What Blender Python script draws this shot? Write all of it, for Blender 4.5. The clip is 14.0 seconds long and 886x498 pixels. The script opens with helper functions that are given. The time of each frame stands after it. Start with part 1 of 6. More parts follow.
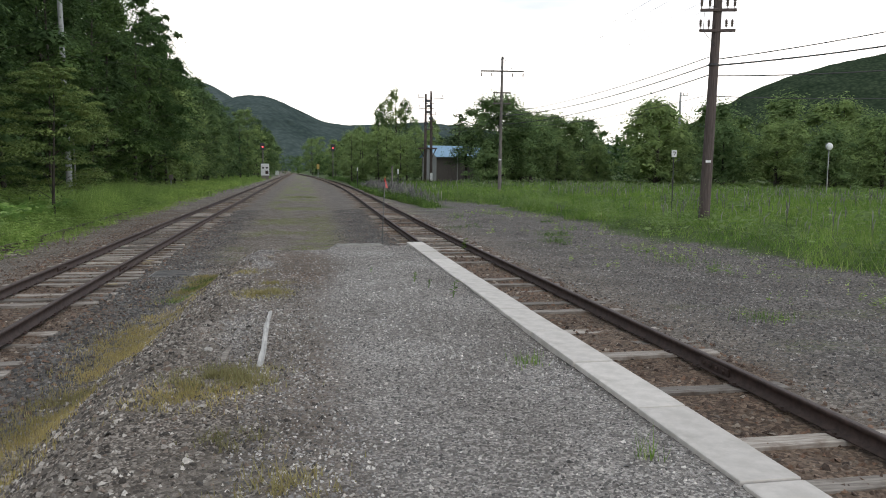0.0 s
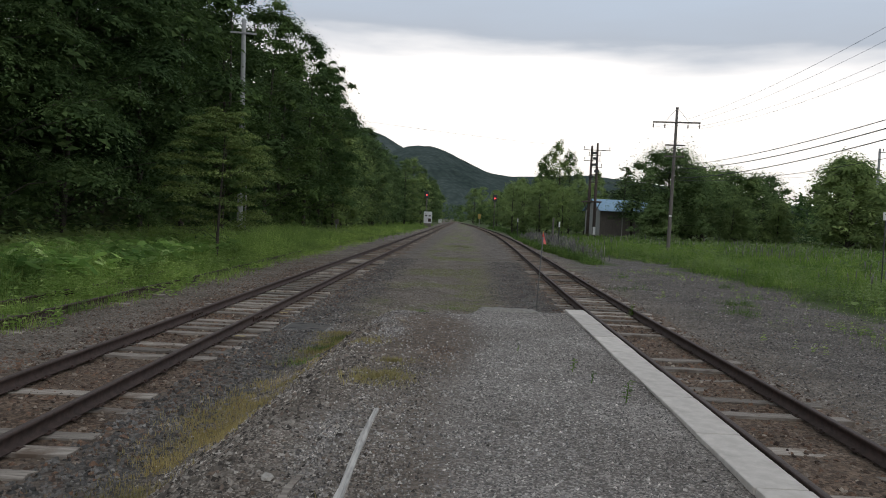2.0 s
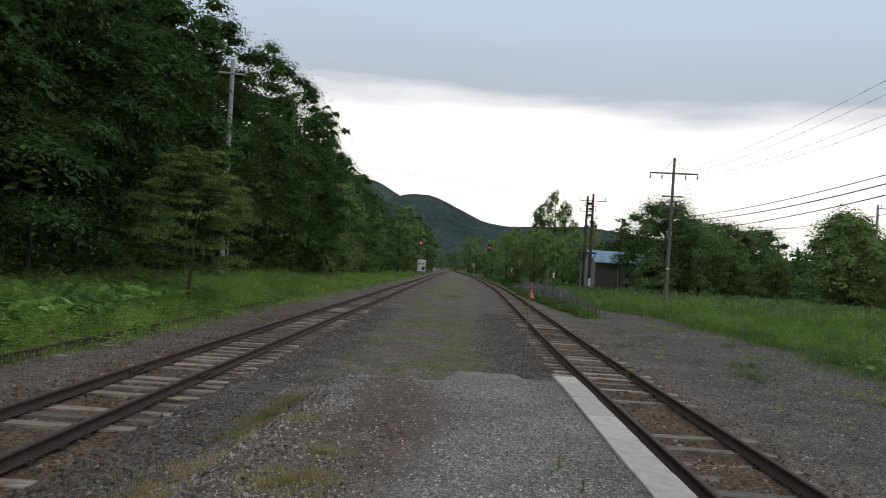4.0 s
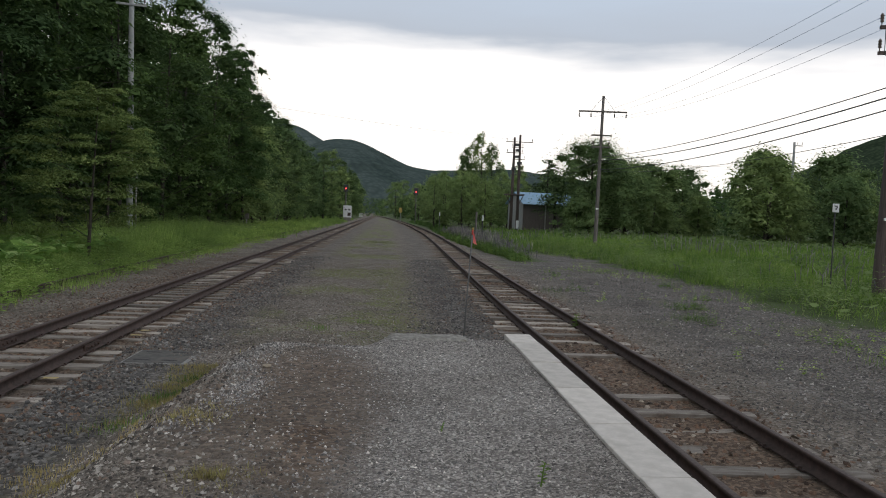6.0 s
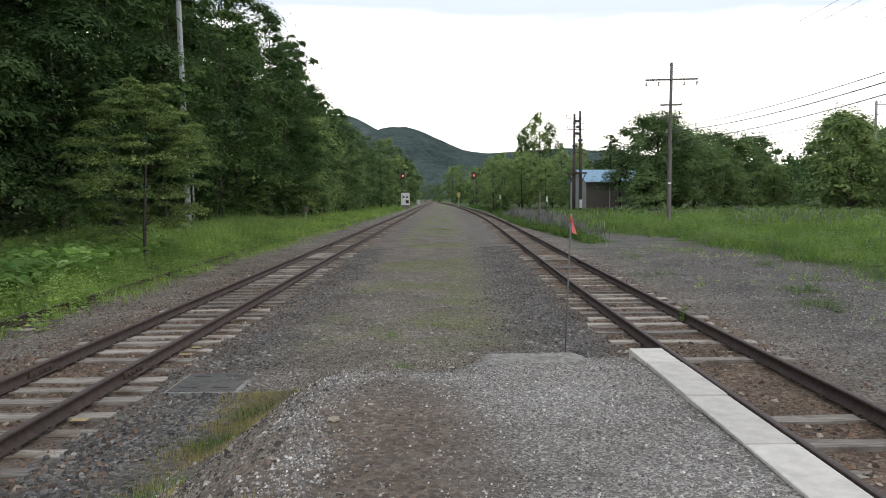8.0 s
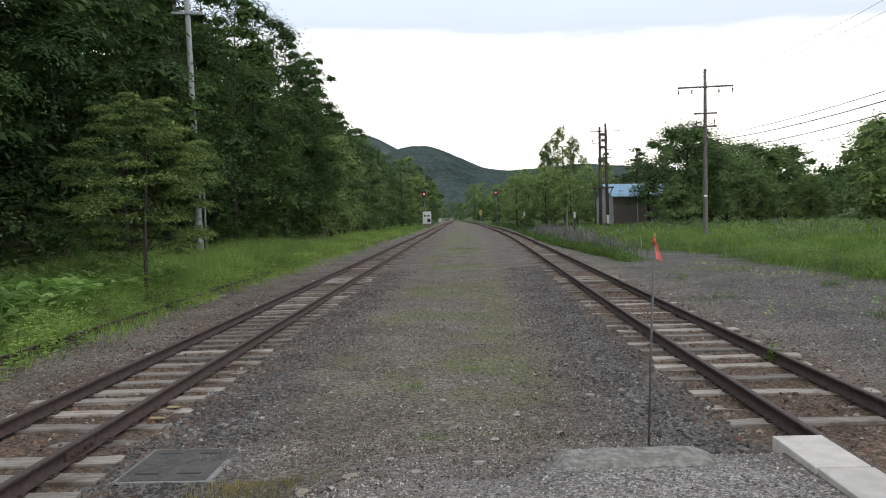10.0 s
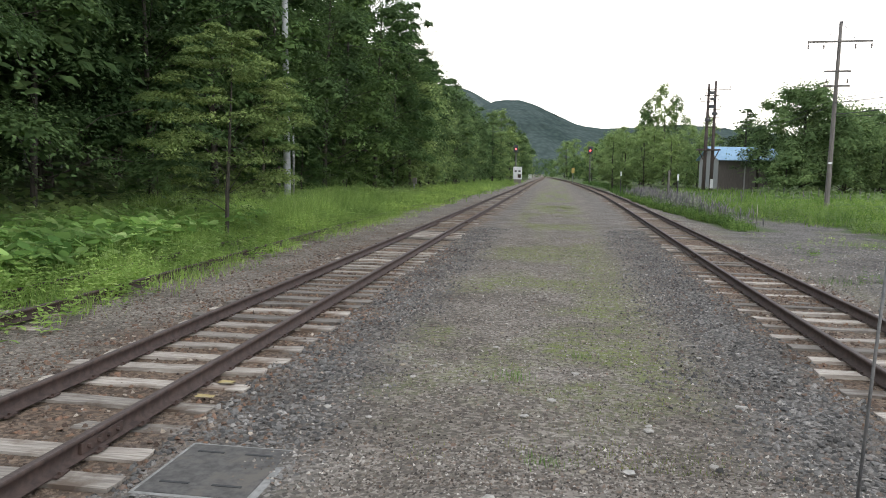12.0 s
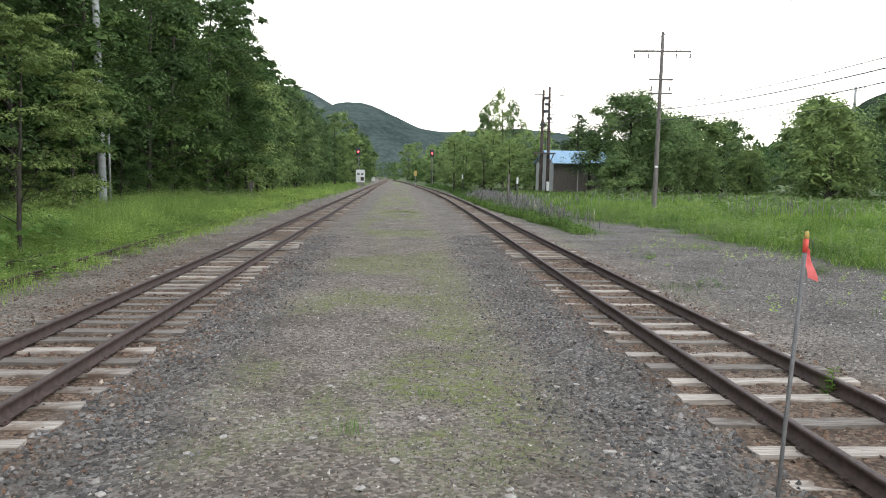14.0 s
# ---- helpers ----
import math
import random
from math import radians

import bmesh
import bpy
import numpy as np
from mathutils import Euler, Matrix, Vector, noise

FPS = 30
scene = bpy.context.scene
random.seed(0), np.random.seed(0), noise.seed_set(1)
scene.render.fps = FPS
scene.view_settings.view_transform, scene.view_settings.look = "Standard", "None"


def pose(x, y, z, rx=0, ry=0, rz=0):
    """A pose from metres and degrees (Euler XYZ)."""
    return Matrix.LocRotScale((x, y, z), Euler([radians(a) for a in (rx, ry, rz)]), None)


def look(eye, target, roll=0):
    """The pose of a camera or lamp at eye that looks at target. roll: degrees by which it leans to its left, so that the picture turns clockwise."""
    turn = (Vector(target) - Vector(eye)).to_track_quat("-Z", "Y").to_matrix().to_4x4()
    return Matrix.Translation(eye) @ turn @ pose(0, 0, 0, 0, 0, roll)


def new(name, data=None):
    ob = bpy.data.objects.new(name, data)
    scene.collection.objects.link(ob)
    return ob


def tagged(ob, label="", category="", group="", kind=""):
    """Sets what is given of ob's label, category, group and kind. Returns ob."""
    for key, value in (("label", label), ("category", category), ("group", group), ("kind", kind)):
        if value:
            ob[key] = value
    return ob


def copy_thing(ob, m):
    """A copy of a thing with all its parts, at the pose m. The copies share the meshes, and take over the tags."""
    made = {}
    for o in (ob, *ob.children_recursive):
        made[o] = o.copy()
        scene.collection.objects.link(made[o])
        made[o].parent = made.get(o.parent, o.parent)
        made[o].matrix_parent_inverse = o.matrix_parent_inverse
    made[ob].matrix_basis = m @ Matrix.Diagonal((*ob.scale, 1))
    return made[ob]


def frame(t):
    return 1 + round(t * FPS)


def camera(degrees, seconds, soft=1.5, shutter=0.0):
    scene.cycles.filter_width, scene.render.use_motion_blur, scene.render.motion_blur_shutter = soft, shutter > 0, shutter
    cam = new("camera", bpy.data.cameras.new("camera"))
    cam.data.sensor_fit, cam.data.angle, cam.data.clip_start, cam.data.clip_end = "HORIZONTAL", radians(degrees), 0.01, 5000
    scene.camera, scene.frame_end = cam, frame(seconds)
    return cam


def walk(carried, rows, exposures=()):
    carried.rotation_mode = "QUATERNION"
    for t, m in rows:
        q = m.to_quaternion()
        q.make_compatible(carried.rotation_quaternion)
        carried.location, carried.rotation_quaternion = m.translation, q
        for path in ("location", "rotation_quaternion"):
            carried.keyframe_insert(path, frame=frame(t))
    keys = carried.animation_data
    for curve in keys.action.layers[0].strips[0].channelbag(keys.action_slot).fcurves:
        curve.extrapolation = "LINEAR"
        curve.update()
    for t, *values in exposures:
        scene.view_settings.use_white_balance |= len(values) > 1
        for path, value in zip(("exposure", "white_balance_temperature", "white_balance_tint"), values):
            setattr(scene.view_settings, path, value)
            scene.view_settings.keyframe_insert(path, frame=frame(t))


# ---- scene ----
cam = camera(60.8, 14.0, soft=1.0)
PATH = [
    (0, (0.288, 1.314, 2.041), (0.719, 3.256, 1.834), 0.5),
    (0.5, (0.294, 1.858, 2.054), (0.661, 3.819, 1.915), 1.0),
    (1, (0.293, 2.378, 2.050), (0.520, 4.363, 1.948), 1.3),
    (1.5, (0.403, 2.808, 2.078), (0.601, 4.796, 1.979), 2.6),
    (2, (0.596, 3.183, 2.073), (0.610, 5.181, 1.989), 2.6),
    (2.5, (0.721, 3.615, 2.070), (0.722, 5.611, 1.940), 2.1),
    (2.7, (0.769, 3.760, 2.097), (0.766, 5.758, 1.997), 2.1),
    (4.8, (0.944, 5.333, 2.076), (0.980, 7.332, 2.131), 4.4),
    (5, (0.910, 5.473, 2.054), (0.966, 7.472, 2.076), 4.1),
    (5.5, (0.863, 5.855, 2.075), (1.083, 7.841, 2.015), 3.1),
    (6, (0.920, 6.308, 2.063), (1.140, 8.294, 1.972), 2.4),
    (6.5, (0.872, 6.694, 2.050), (1.089, 8.678, 1.916), 3.1),
    (7, (0.839, 7.110, 2.061), (0.971, 9.096, 1.874), 1.2),
    (7.5, (0.789, 7.578, 2.097), (0.881, 9.572, 1.961), -0.3),
    (7.7, (0.759, 7.766, 2.100), (0.841, 9.760, 1.964), -0.4),
    (9.8, (0.667, 10.002, 2.073), (0.668, 11.999, 1.965), -1.8),
    (10, (0.654, 10.202, 2.099), (0.662, 12.200, 2.012), -1.6),
    (10.5, (0.547, 10.633, 2.055), (0.535, 12.630, 1.946), -1.9),
    (11, (0.487, 11.063, 2.033), (0.425, 13.050, 1.810), -1.1),
    (11.5, (0.436, 11.509, 2.055), (0.272, 13.493, 1.864), 0.2),
    (12, (0.376, 11.946, 2.058), (0.157, 13.923, 1.852), 1.1),
    (12.5, (0.378, 12.348, 2.057), (0.227, 14.333, 1.858), 1.6),
    (13, (0.391, 12.679, 2.077), (0.352, 14.664, 1.841), 1.0),
    (13.5, (0.377, 12.998, 2.097), (0.504, 14.977, 1.840), 1.4),
    (14, (0.462, 13.214, 2.125), (0.651, 15.196, 1.933), 1.0),
]

EXPO = [(0.0, -0.42), (0.5, -0.3), (1.0, -0.58), (1.5, -0.7), (2.0, -1.02), (2.5, -0.6), (5.0, -1.27), (5.5, -1.2), (6.0, -0.98), (6.5, -0.78), (7.0, -0.42), (7.7, -0.25), (10.0, -0.33), (10.5, -0.35), (11.0, -0.1), (12.0, 0.22), (14.0, 0.38)]
walk(cam, [(t, look(eye, target, roll)) for t, eye, target, roll in PATH], EXPO)

# ---- sky and light: overcast evening, bright band low over the valley ----
SUN_EL, SUN_AZ = radians(50), radians(150)
world = bpy.data.worlds.new("sky")
scene.world = world
world.use_nodes = True
wn, wl = world.node_tree.nodes, world.node_tree.links
wn.clear()
w_out = wn.new("ShaderNodeOutputWorld")
w_bg = wn.new("ShaderNodeBackground")
sky = wn.new("ShaderNodeTexSky")
sky.sky_type = 'NISHITA'
sky.sun_disc = False
sky.sun_elevation, sky.sun_rotation = SUN_EL, SUN_AZ
w_tc = wn.new("ShaderNodeTexCoord")
w_sep = wn.new("ShaderNodeSeparateXYZ")
wl.new(w_tc.outputs["Generated"], w_sep.inputs[0])
w_map = wn.new("ShaderNodeMapping")
w_map.inputs["Scale"].default_value = (1.2, 1.2, 7.0)
wl.new(w_tc.outputs["Generated"], w_map.inputs[0])
w_no = wn.new("ShaderNodeTexNoise")
w_no.inputs["Scale"].default_value = 2.2
w_no.inputs["Detail"].default_value = 6.0
wl.new(w_map.outputs[0], w_no.inputs["Vector"])
w_add = wn.new("ShaderNodeMath")
w_add.operation = 'MULTIPLY_ADD'
w_add.inputs[1].default_value = 0.10
wl.new(w_no.outputs[0], w_add.inputs[0])
wl.new(w_sep.outputs[2], w_add.inputs[2])
w_ramp = wn.new("ShaderNodeValToRGB")
els = w_ramp.color_ramp.elements
els[0].position, els[0].color = 0.0, (1.25, 1.25, 1.25, 1)
els[1].position, els[1].color = 1.0, (0.50, 0.56, 0.63, 1)
for p, c in ((0.205, (1.3, 1.3, 1.3, 1)), (0.246, (1.12, 1.15, 1.2, 1)), (0.275, (0.50, 0.58, 0.70, 1)), (0.36, (0.56, 0.70, 0.90, 1)), (0.5, (0.53, 0.62, 0.75, 1))):
    e = els.new(p)
    e.color = c
wl.new(w_add.outputs[0], w_ramp.inputs[0])
w_sc = wn.new("ShaderNodeMix")
w_sc.data_type = 'RGBA'
w_sc.blend_type = 'MULTIPLY'
w_sc.inputs[0].default_value = 1.0
wl.new(w_ramp.outputs[0], w_sc.inputs[6])
w_sc.inputs[7].default_value = (16.8, 15.85, 14.9, 1)
w_mix = wn.new("ShaderNodeMix")
w_mix.data_type = 'RGBA'
w_mix.inputs[0].default_value = 0.93
wl.new(sky.outputs[0], w_mix.inputs[6])
wl.new(w_sc.outputs[2], w_mix.inputs[7])
wl.new(w_mix.outputs[2], w_bg.inputs[0])
w_bg.inputs[1].default_value = 0.125
wl.new(w_bg.outputs[0], w_out.inputs[0])
sun_data = bpy.data.lights.new("sun", 'SUN')
sun_data.energy, sun_data.angle, sun_data.color = 0.62, radians(30), (1.0, 0.97, 0.92)
sun_ob = new("sun", sun_data)
sun_ob.matrix_world = look((math.sin(SUN_AZ) * 100, math.cos(SUN_AZ) * 100, math.tan(SUN_EL) * 100), (0, 0, 0))
# the sun stands behind a closed layer of cloud

# ---- materials ----


def mat(name):
    m = bpy.data.materials.new(name)
    m.use_nodes = True
    n, l = m.node_tree.nodes, m.node_tree.links
    return m, n, l, n["Principled BSDF"]


def ramp(n, stops):
    r = n.new("ShaderNodeValToRGB")
    e = r.color_ramp.elements
    e[0].position, e[0].color = stops[0][0], (*stops[0][1], 1)
    e[1].position, e[1].color = stops[-1][0], (*stops[-1][1], 1)
    for p, c in stops[1:-1]:
        e.new(p).color = (*c, 1)
    return r


def mixc(n, l, fac, a, b, blend='MIX'):
    m = n.new("ShaderNodeMix")
    m.data_type, m.blend_type = 'RGBA', blend
    for slot, v in ((0, fac), (6, a), (7, b)):
        if isinstance(v, (int, float)):
            m.inputs[slot].default_value = v
        elif isinstance(v, tuple):
            m.inputs[slot].default_value = (*v, 1)
        else:
            l.new(v, m.inputs[slot])
    return m.outputs[2]


def tex(n, l, coord, kind, scale, detail=4.0, stretch=(1, 1, 1)):
    mp = n.new("ShaderNodeMapping")
    mp.inputs["Scale"].default_value = stretch
    l.new(coord, mp.inputs[0])
    t = n.new("ShaderNodeTexNoise" if kind == "noise" else "ShaderNodeTexVoronoi")
    t.inputs["Scale"].default_value = scale
    if kind == "noise":
        t.inputs["Detail"].default_value = detail
        t.inputs["Roughness"].default_value = 0.62
    l.new(mp.outputs[0], t.inputs["Vector"])
    return t


def bump(n, l, bsdf, height, strength, dist):
    b = n.new("ShaderNodeBump")
    b.inputs["Strength"].default_value, b.inputs["Distance"].default_value = strength, dist
    l.new(height, b.inputs["Height"])
    l.new(b.outputs[0], bsdf.inputs["Normal"])


def surface(name, dark, light, scale=8.0, rough=0.85, bump_d=0.004, stretch=(1, 1, 1), vary="", spread=0.35, metal=0.0, stain=None):
    """Two noise scales between two colours; vary: '' or 'object' or 'island' for a change of tone from piece to piece."""
    m, n, l, b = mat(name)
    co = n.new("ShaderNodeTexCoord").outputs["Object"]
    fine = tex(n, l, co, "noise", scale, 6, stretch)
    big = tex(n, l, co, "noise", scale * 0.13, 3, stretch)
    r = ramp(n, [(0.38, dark), (0.62, light)])
    l.new(fine.outputs[0], r.inputs[0])
    col = mixc(n, l, 0.3, r.outputs[0], mixc(n, l, big.outputs[0], dark, light))
    if stain:
        sr = ramp(n, [(0.52, (0, 0, 0)), (0.66, (1, 1, 1))])
        st = tex(n, l, co, "noise", scale * 0.3, 5)
        l.new(st.outputs[0], sr.inputs[0])
        col = mixc(n, l, sr.outputs[0], col, stain)
    if vary:
        src = n.new("ShaderNodeObjectInfo").outputs["Random"] if vary == "object" else n.new("ShaderNodeNewGeometry").outputs["Random Per Island"]
        vr = ramp(n, [(0, (1 - spread,) * 3), (1, (1 + spread,) * 3)])
        l.new(src, vr.inputs[0])
        col = mixc(n, l, 1.0, col, vr.outputs[0], 'MULTIPLY')
    l.new(col, b.inputs["Base Color"])
    b.inputs["Roughness"].default_value = rough
    b.inputs["Metallic"].default_value = metal
    if bump_d:
        bump(n, l, b, fine.outputs[0], 0.8, bump_d)
    return m


def foliage(name, stops, gloss=0.6, through_light=0.4):
    """Leaves: tone from leaf to leaf and a wider drift over the crown, with light coming through."""
    m, n, l, b = mat(name)
    geo = n.new("ShaderNodeNewGeometry")
    r = ramp(n, stops)
    l.new(geo.outputs["Random Per Island"], r.inputs[0])
    co = n.new("ShaderNodeTexCoord").outputs["Object"]
    big = tex(n, l, co, "noise", 0.55, 3)
    drift = ramp(n, [(0.3, (0.5, 0.56, 0.52)), (0.7, (1.42, 1.36, 1.22))])
    l.new(big.outputs[0], drift.inputs[0])
    col = mixc(n, l, 1.0, r.outputs[0], drift.outputs[0], 'MULTIPLY')
    oi = n.new("ShaderNodeObjectInfo")
    orr = ramp(n, [(0, (0.75, 0.8, 0.8)), (1, (1.25, 1.18, 1.05))])
    l.new(oi.outputs["Random"], orr.inputs[0])
    col = mixc(n, l, 1.0, col, orr.outputs[0], 'MULTIPLY')
    l.new(col, b.inputs["Base Color"])
    b.inputs["Roughness"].default_value = gloss
    b.inputs["Specular IOR Level"].default_value = 0.05
    tr = n.new("ShaderNodeBsdfTranslucent")
    l.new(col, tr.inputs[0])
    ms = n.new("ShaderNodeMixShader")
    ms.inputs[0].default_value = through_light
    l.new(b.outputs[0], ms.inputs[1])
    l.new(tr.outputs[0], ms.inputs[2])
    l.new(ms.outputs[0], n["Material Output"].inputs[0])
    return m


def stone_mat(name, stops):
    m, n, l, b = mat(name)
    r = ramp(n, stops)
    l.new(n.new("ShaderNodeNewGeometry").outputs["Random Per Island"], r.inputs[0])
    co = n.new("ShaderNodeTexCoord").outputs["Object"]
    fine = tex(n, l, co, "noise", 60, 4)
    fr = ramp(n, [(0.3, (0.6, 0.6, 0.6)), (0.7, (1.35, 1.35, 1.35))])
    l.new(fine.outputs[0], fr.inputs[0])
    big = tex(n, l, co, "noise", 1.1, 4)
    br = ramp(n, [(0.35, (0.73, 0.68, 0.63)), (0.65, (1.24, 1.19, 1.14))])
    l.new(big.outputs[0], br.inputs[0])
    c = mixc(n, l, 1.0, r.outputs[0], fr.outputs[0], 'MULTIPLY')
    l.new(mixc(n, l, 1.0, c, br.outputs[0], 'MULTIPLY'), b.inputs["Base Color"])
    b.inputs["Roughness"].default_value = 0.9
    return m


def ground_material():
    m, n, l, b = mat("ground_gravel_and_soil")
    co = n.new("ShaderNodeTexCoord").outputs["Object"]
    z1 = n.new("ShaderNodeAttribute")
    z1.attribute_name = "zone_a"
    z2 = n.new("ShaderNodeAttribute")
    z2.attribute_name = "zone_b"
    s1, s2 = n.new("ShaderNodeSeparateColor"), n.new("ShaderNodeSeparateColor")
    l.new(z1.outputs["Color"], s1.inputs[0])
    l.new(z2.outputs["Color"], s2.inputs[0])
    vf = tex(n, l, co, "voronoi", 80)
    vc = tex(n, l, co, "voronoi", 30)
    gf, gc = n.new("ShaderNodeSeparateColor"), n.new("ShaderNodeSeparateColor")
    l.new(vf.outputs["Color"], gf.inputs[0])
    l.new(vc.outputs["Color"], gc.inputs[0])

    def pebbles(src, dark, mid, light):
        r = ramp(n, [(0.0, dark), (0.55, mid), (0.9, light), (1.0, tuple(min(1, 1.15 * c) for c in light))])
        l.new(src, r.inputs[0])
        return r.outputs[0]
    col = pebbles(gc.outputs[0], (0.102, 0.091, 0.079), (0.186, 0.168, 0.147), (0.305, 0.280, 0.250))
    col = mixc(n, l, s1.outputs[0], col, pebbles(gf.outputs[0], (0.13, 0.123, 0.117), (0.255, 0.243, 0.231), (0.47, 0.45, 0.43)))
    col = mixc(n, l, s1.outputs[1], col, pebbles(gc.outputs[1], (0.05, 0.048, 0.046), (0.115, 0.11, 0.106), (0.26, 0.25, 0.24)))
    col = mixc(n, l, s1.outputs[2], col, pebbles(gc.outputs[2], (0.068, 0.046, 0.033), (0.147, 0.102, 0.072), (0.273, 0.200, 0.147)))
    col = mixc(n, l, s2.outputs[2], col, pebbles(gf.outputs[1], (0.082, 0.070, 0.060), (0.185, 0.161, 0.140), (0.42, 0.385, 0.345)))
    big = tex(n, l, co, "noise", 0.8, 5)
    br = ramp(n, [(0.3, (0.68, 0.63, 0.58)), (0.7, (1.28, 1.23, 1.18))])
    l.new(big.outputs[0], br.inputs[0])
    col = mixc(n, l, 1.0, col, br.outputs[0], 'MULTIPLY')
    mo = tex(n, l, co, "noise", 9, 6)
    mr = ramp(n, [(0.41, (0, 0, 0)), (0.60, (1, 1, 1))])
    l.new(mo.outputs[0], mr.inputs[0])
    mm = n.new("ShaderNodeMath")
    mm.operation = 'MULTIPLY'
    l.new(mr.outputs[0], mm.inputs[0])
    l.new(s2.outputs[0], mm.inputs[1])
    col = mixc(n, l, mm.outputs[0], col, (0.19, 0.215, 0.075))
    gn = tex(n, l, co, "noise", 3, 6)
    gr = ramp(n, [(0.3, (0.06, 0.085, 0.03)), (0.7, (0.105, 0.145, 0.045))])
    l.new(gn.outputs[0], gr.inputs[0])
    col = mixc(n, l, s2.outputs[1], col, gr.outputs[0])
    l.new(col, b.inputs["Base Color"])
    b.inputs["Roughness"].default_value = 0.92
    b.inputs["Specular IOR Level"].default_value = 0.3
    h = n.new("ShaderNodeMath")
    h.operation = 'ADD'
    l.new(vf.outputs["Distance"], h.inputs[0])
    l.new(vc.outputs["Distance"], h.inputs[1])
    bump(n, l, b, h.outputs[0], 0.9, -0.018)
    return m


M_GROUND = ground_material()
M_BALLAST = stone_mat("dark_ballast_stone", [(0, (0.046, 0.0455, 0.045)), (0.35, (0.106, 0.105, 0.103)), (0.6, (0.178, 0.176, 0.171)), (0.68, (0.155, 0.112, 0.088)), (0.78, (0.118, 0.110, 0.105)), (0.94, (0.20, 0.195, 0.188)), (1, (0.33, 0.32, 0.305))])
M_RUSTY = stone_mat("brown_track_stone", [(0, (0.05, 0.034, 0.026)), (0.4, (0.125, 0.085, 0.062)), (0.62, (0.20, 0.125, 0.085)), (0.74, (0.215, 0.128, 0.085)), (0.80, (0.15, 0.125, 0.105)), (0.92, (0.23, 0.19, 0.155)), (1, (0.42, 0.37, 0.31))])
M_FINE = stone_mat("pale_platform_gravel", [(0, (0.085, 0.083, 0.083)), (0.35, (0.195, 0.190, 0.187)), (0.6, (0.31, 0.303, 0.297)), (0.88, (0.49, 0.48, 0.468)), (1, (0.75, 0.735, 0.71))])
M_MIXED = stone_mat("mixed_gravel", [(0, (0.045, 0.038, 0.032)), (0.35, (0.12, 0.10, 0.084)), (0.55, (0.20, 0.172, 0.145)), (0.66, (0.19, 0.13, 0.097)), (0.82, (0.28, 0.26, 0.235)), (0.94, (0.35, 0.33, 0.30)), (1, (0.50, 0.475, 0.435))])
M_YARD = stone_mat("grey_yard_gravel", [(0, (0.055, 0.053, 0.052)), (0.35, (0.12, 0.116, 0.112)), (0.6, (0.20, 0.194, 0.187)), (0.72, (0.185, 0.145, 0.12)), (0.92, (0.30, 0.29, 0.275)), (1, (0.46, 0.445, 0.42))])
M_BANK = stone_mat("pale_and_dark_bank_gravel", [(0, (0.04, 0.035, 0.031)), (0.3, (0.11, 0.099, 0.088)), (0.5, (0.21, 0.194, 0.175)), (0.6, (0.19, 0.14, 0.11)), (0.72, (0.275, 0.255, 0.232)), (0.9, (0.40, 0.38, 0.35)), (1, (0.60, 0.575, 0.54))])
M_RUST = surface("rusty_rail_steel", (0.032, 0.020, 0.016), (0.082, 0.051, 0.041), 14, 0.8, 0.002)
M_RAILTOP = surface("worn_rail_head", (0.05, 0.034, 0.029), (0.105, 0.078, 0.068), 30, 0.75, 0.0)
M_SLEEPER = surface("weathered_sleeper_wood", (0.150, 0.123, 0.103), (0.399, 0.356, 0.306), 7, 0.9, 0.006, stretch=(0.35, 5, 3), vary="object", spread=0.5, stain=(0.130, 0.095, 0.070))
M_CONC = surface("pale_concrete", (0.50, 0.46, 0.415), (0.65, 0.60, 0.55), 9, 0.85, 0.002, vary="object", spread=0.09, stain=(0.44, 0.405, 0.36))
M_OLDCONC = surface("old_stained_concrete", (0.151, 0.140, 0.109), (0.272, 0.252, 0.212), 7, 0.9, 0.006, stain=(0.098, 0.086, 0.060))
M_COVER = surface("dark_grey_pit_cover", (0.052, 0.048, 0.044), (0.118, 0.109, 0.10), 16, 0.85, 0.002, stain=(0.12, 0.105, 0.09))
M_GROOVE = surface("dark_groove", (0.03, 0.03, 0.03), (0.05, 0.05, 0.05), 12, 0.9, 0.0)
M_POLE = surface("dark_wood_pole", (0.055, 0.04, 0.036), (0.13, 0.10, 0.09), 5, 0.85, 0.004, stretch=(6, 6, 0.3))
M_GREYPOLE = surface("grey_weathered_pole", (0.10, 0.088, 0.08), (0.21, 0.19, 0.175), 5, 0.85, 0.003, stretch=(6, 6, 0.3))
M_CONCPOLE = surface("grey_concrete_pole", (0.28, 0.29, 0.29), (0.40, 0.41, 0.41), 6, 0.8, 0.001)
M_STEEL = surface("galvanised_steel", (0.24, 0.24, 0.245), (0.40, 0.40, 0.41), 18, 0.45, 0.0, metal=0.7)
M_DARKSTEEL = surface("dark_painted_steel", (0.03, 0.03, 0.033), (0.07, 0.07, 0.075), 14, 0.5, 0.0)
M_WIRE = surface("black_cable", (0.02, 0.02, 0.022), (0.04, 0.04, 0.042), 9, 0.6, 0.0)
M_PORC = surface("brown_porcelain", (0.10, 0.075, 0.065), (0.20, 0.16, 0.14), 9, 0.3, 0.0)
M_WHITE = surface("white_paint", (0.68, 0.69, 0.69), (0.80, 0.80, 0.79), 10, 0.6, 0.0)
M_RED = surface("red_tape", (0.55, 0.05, 0.035), (0.66, 0.09, 0.06), 12, 0.5, 0.0)
M_PINK = surface("salmon_pink_cloth", (0.85, 0.20, 0.19), (0.95, 0.33, 0.31), 14, 0.8, 0.002)
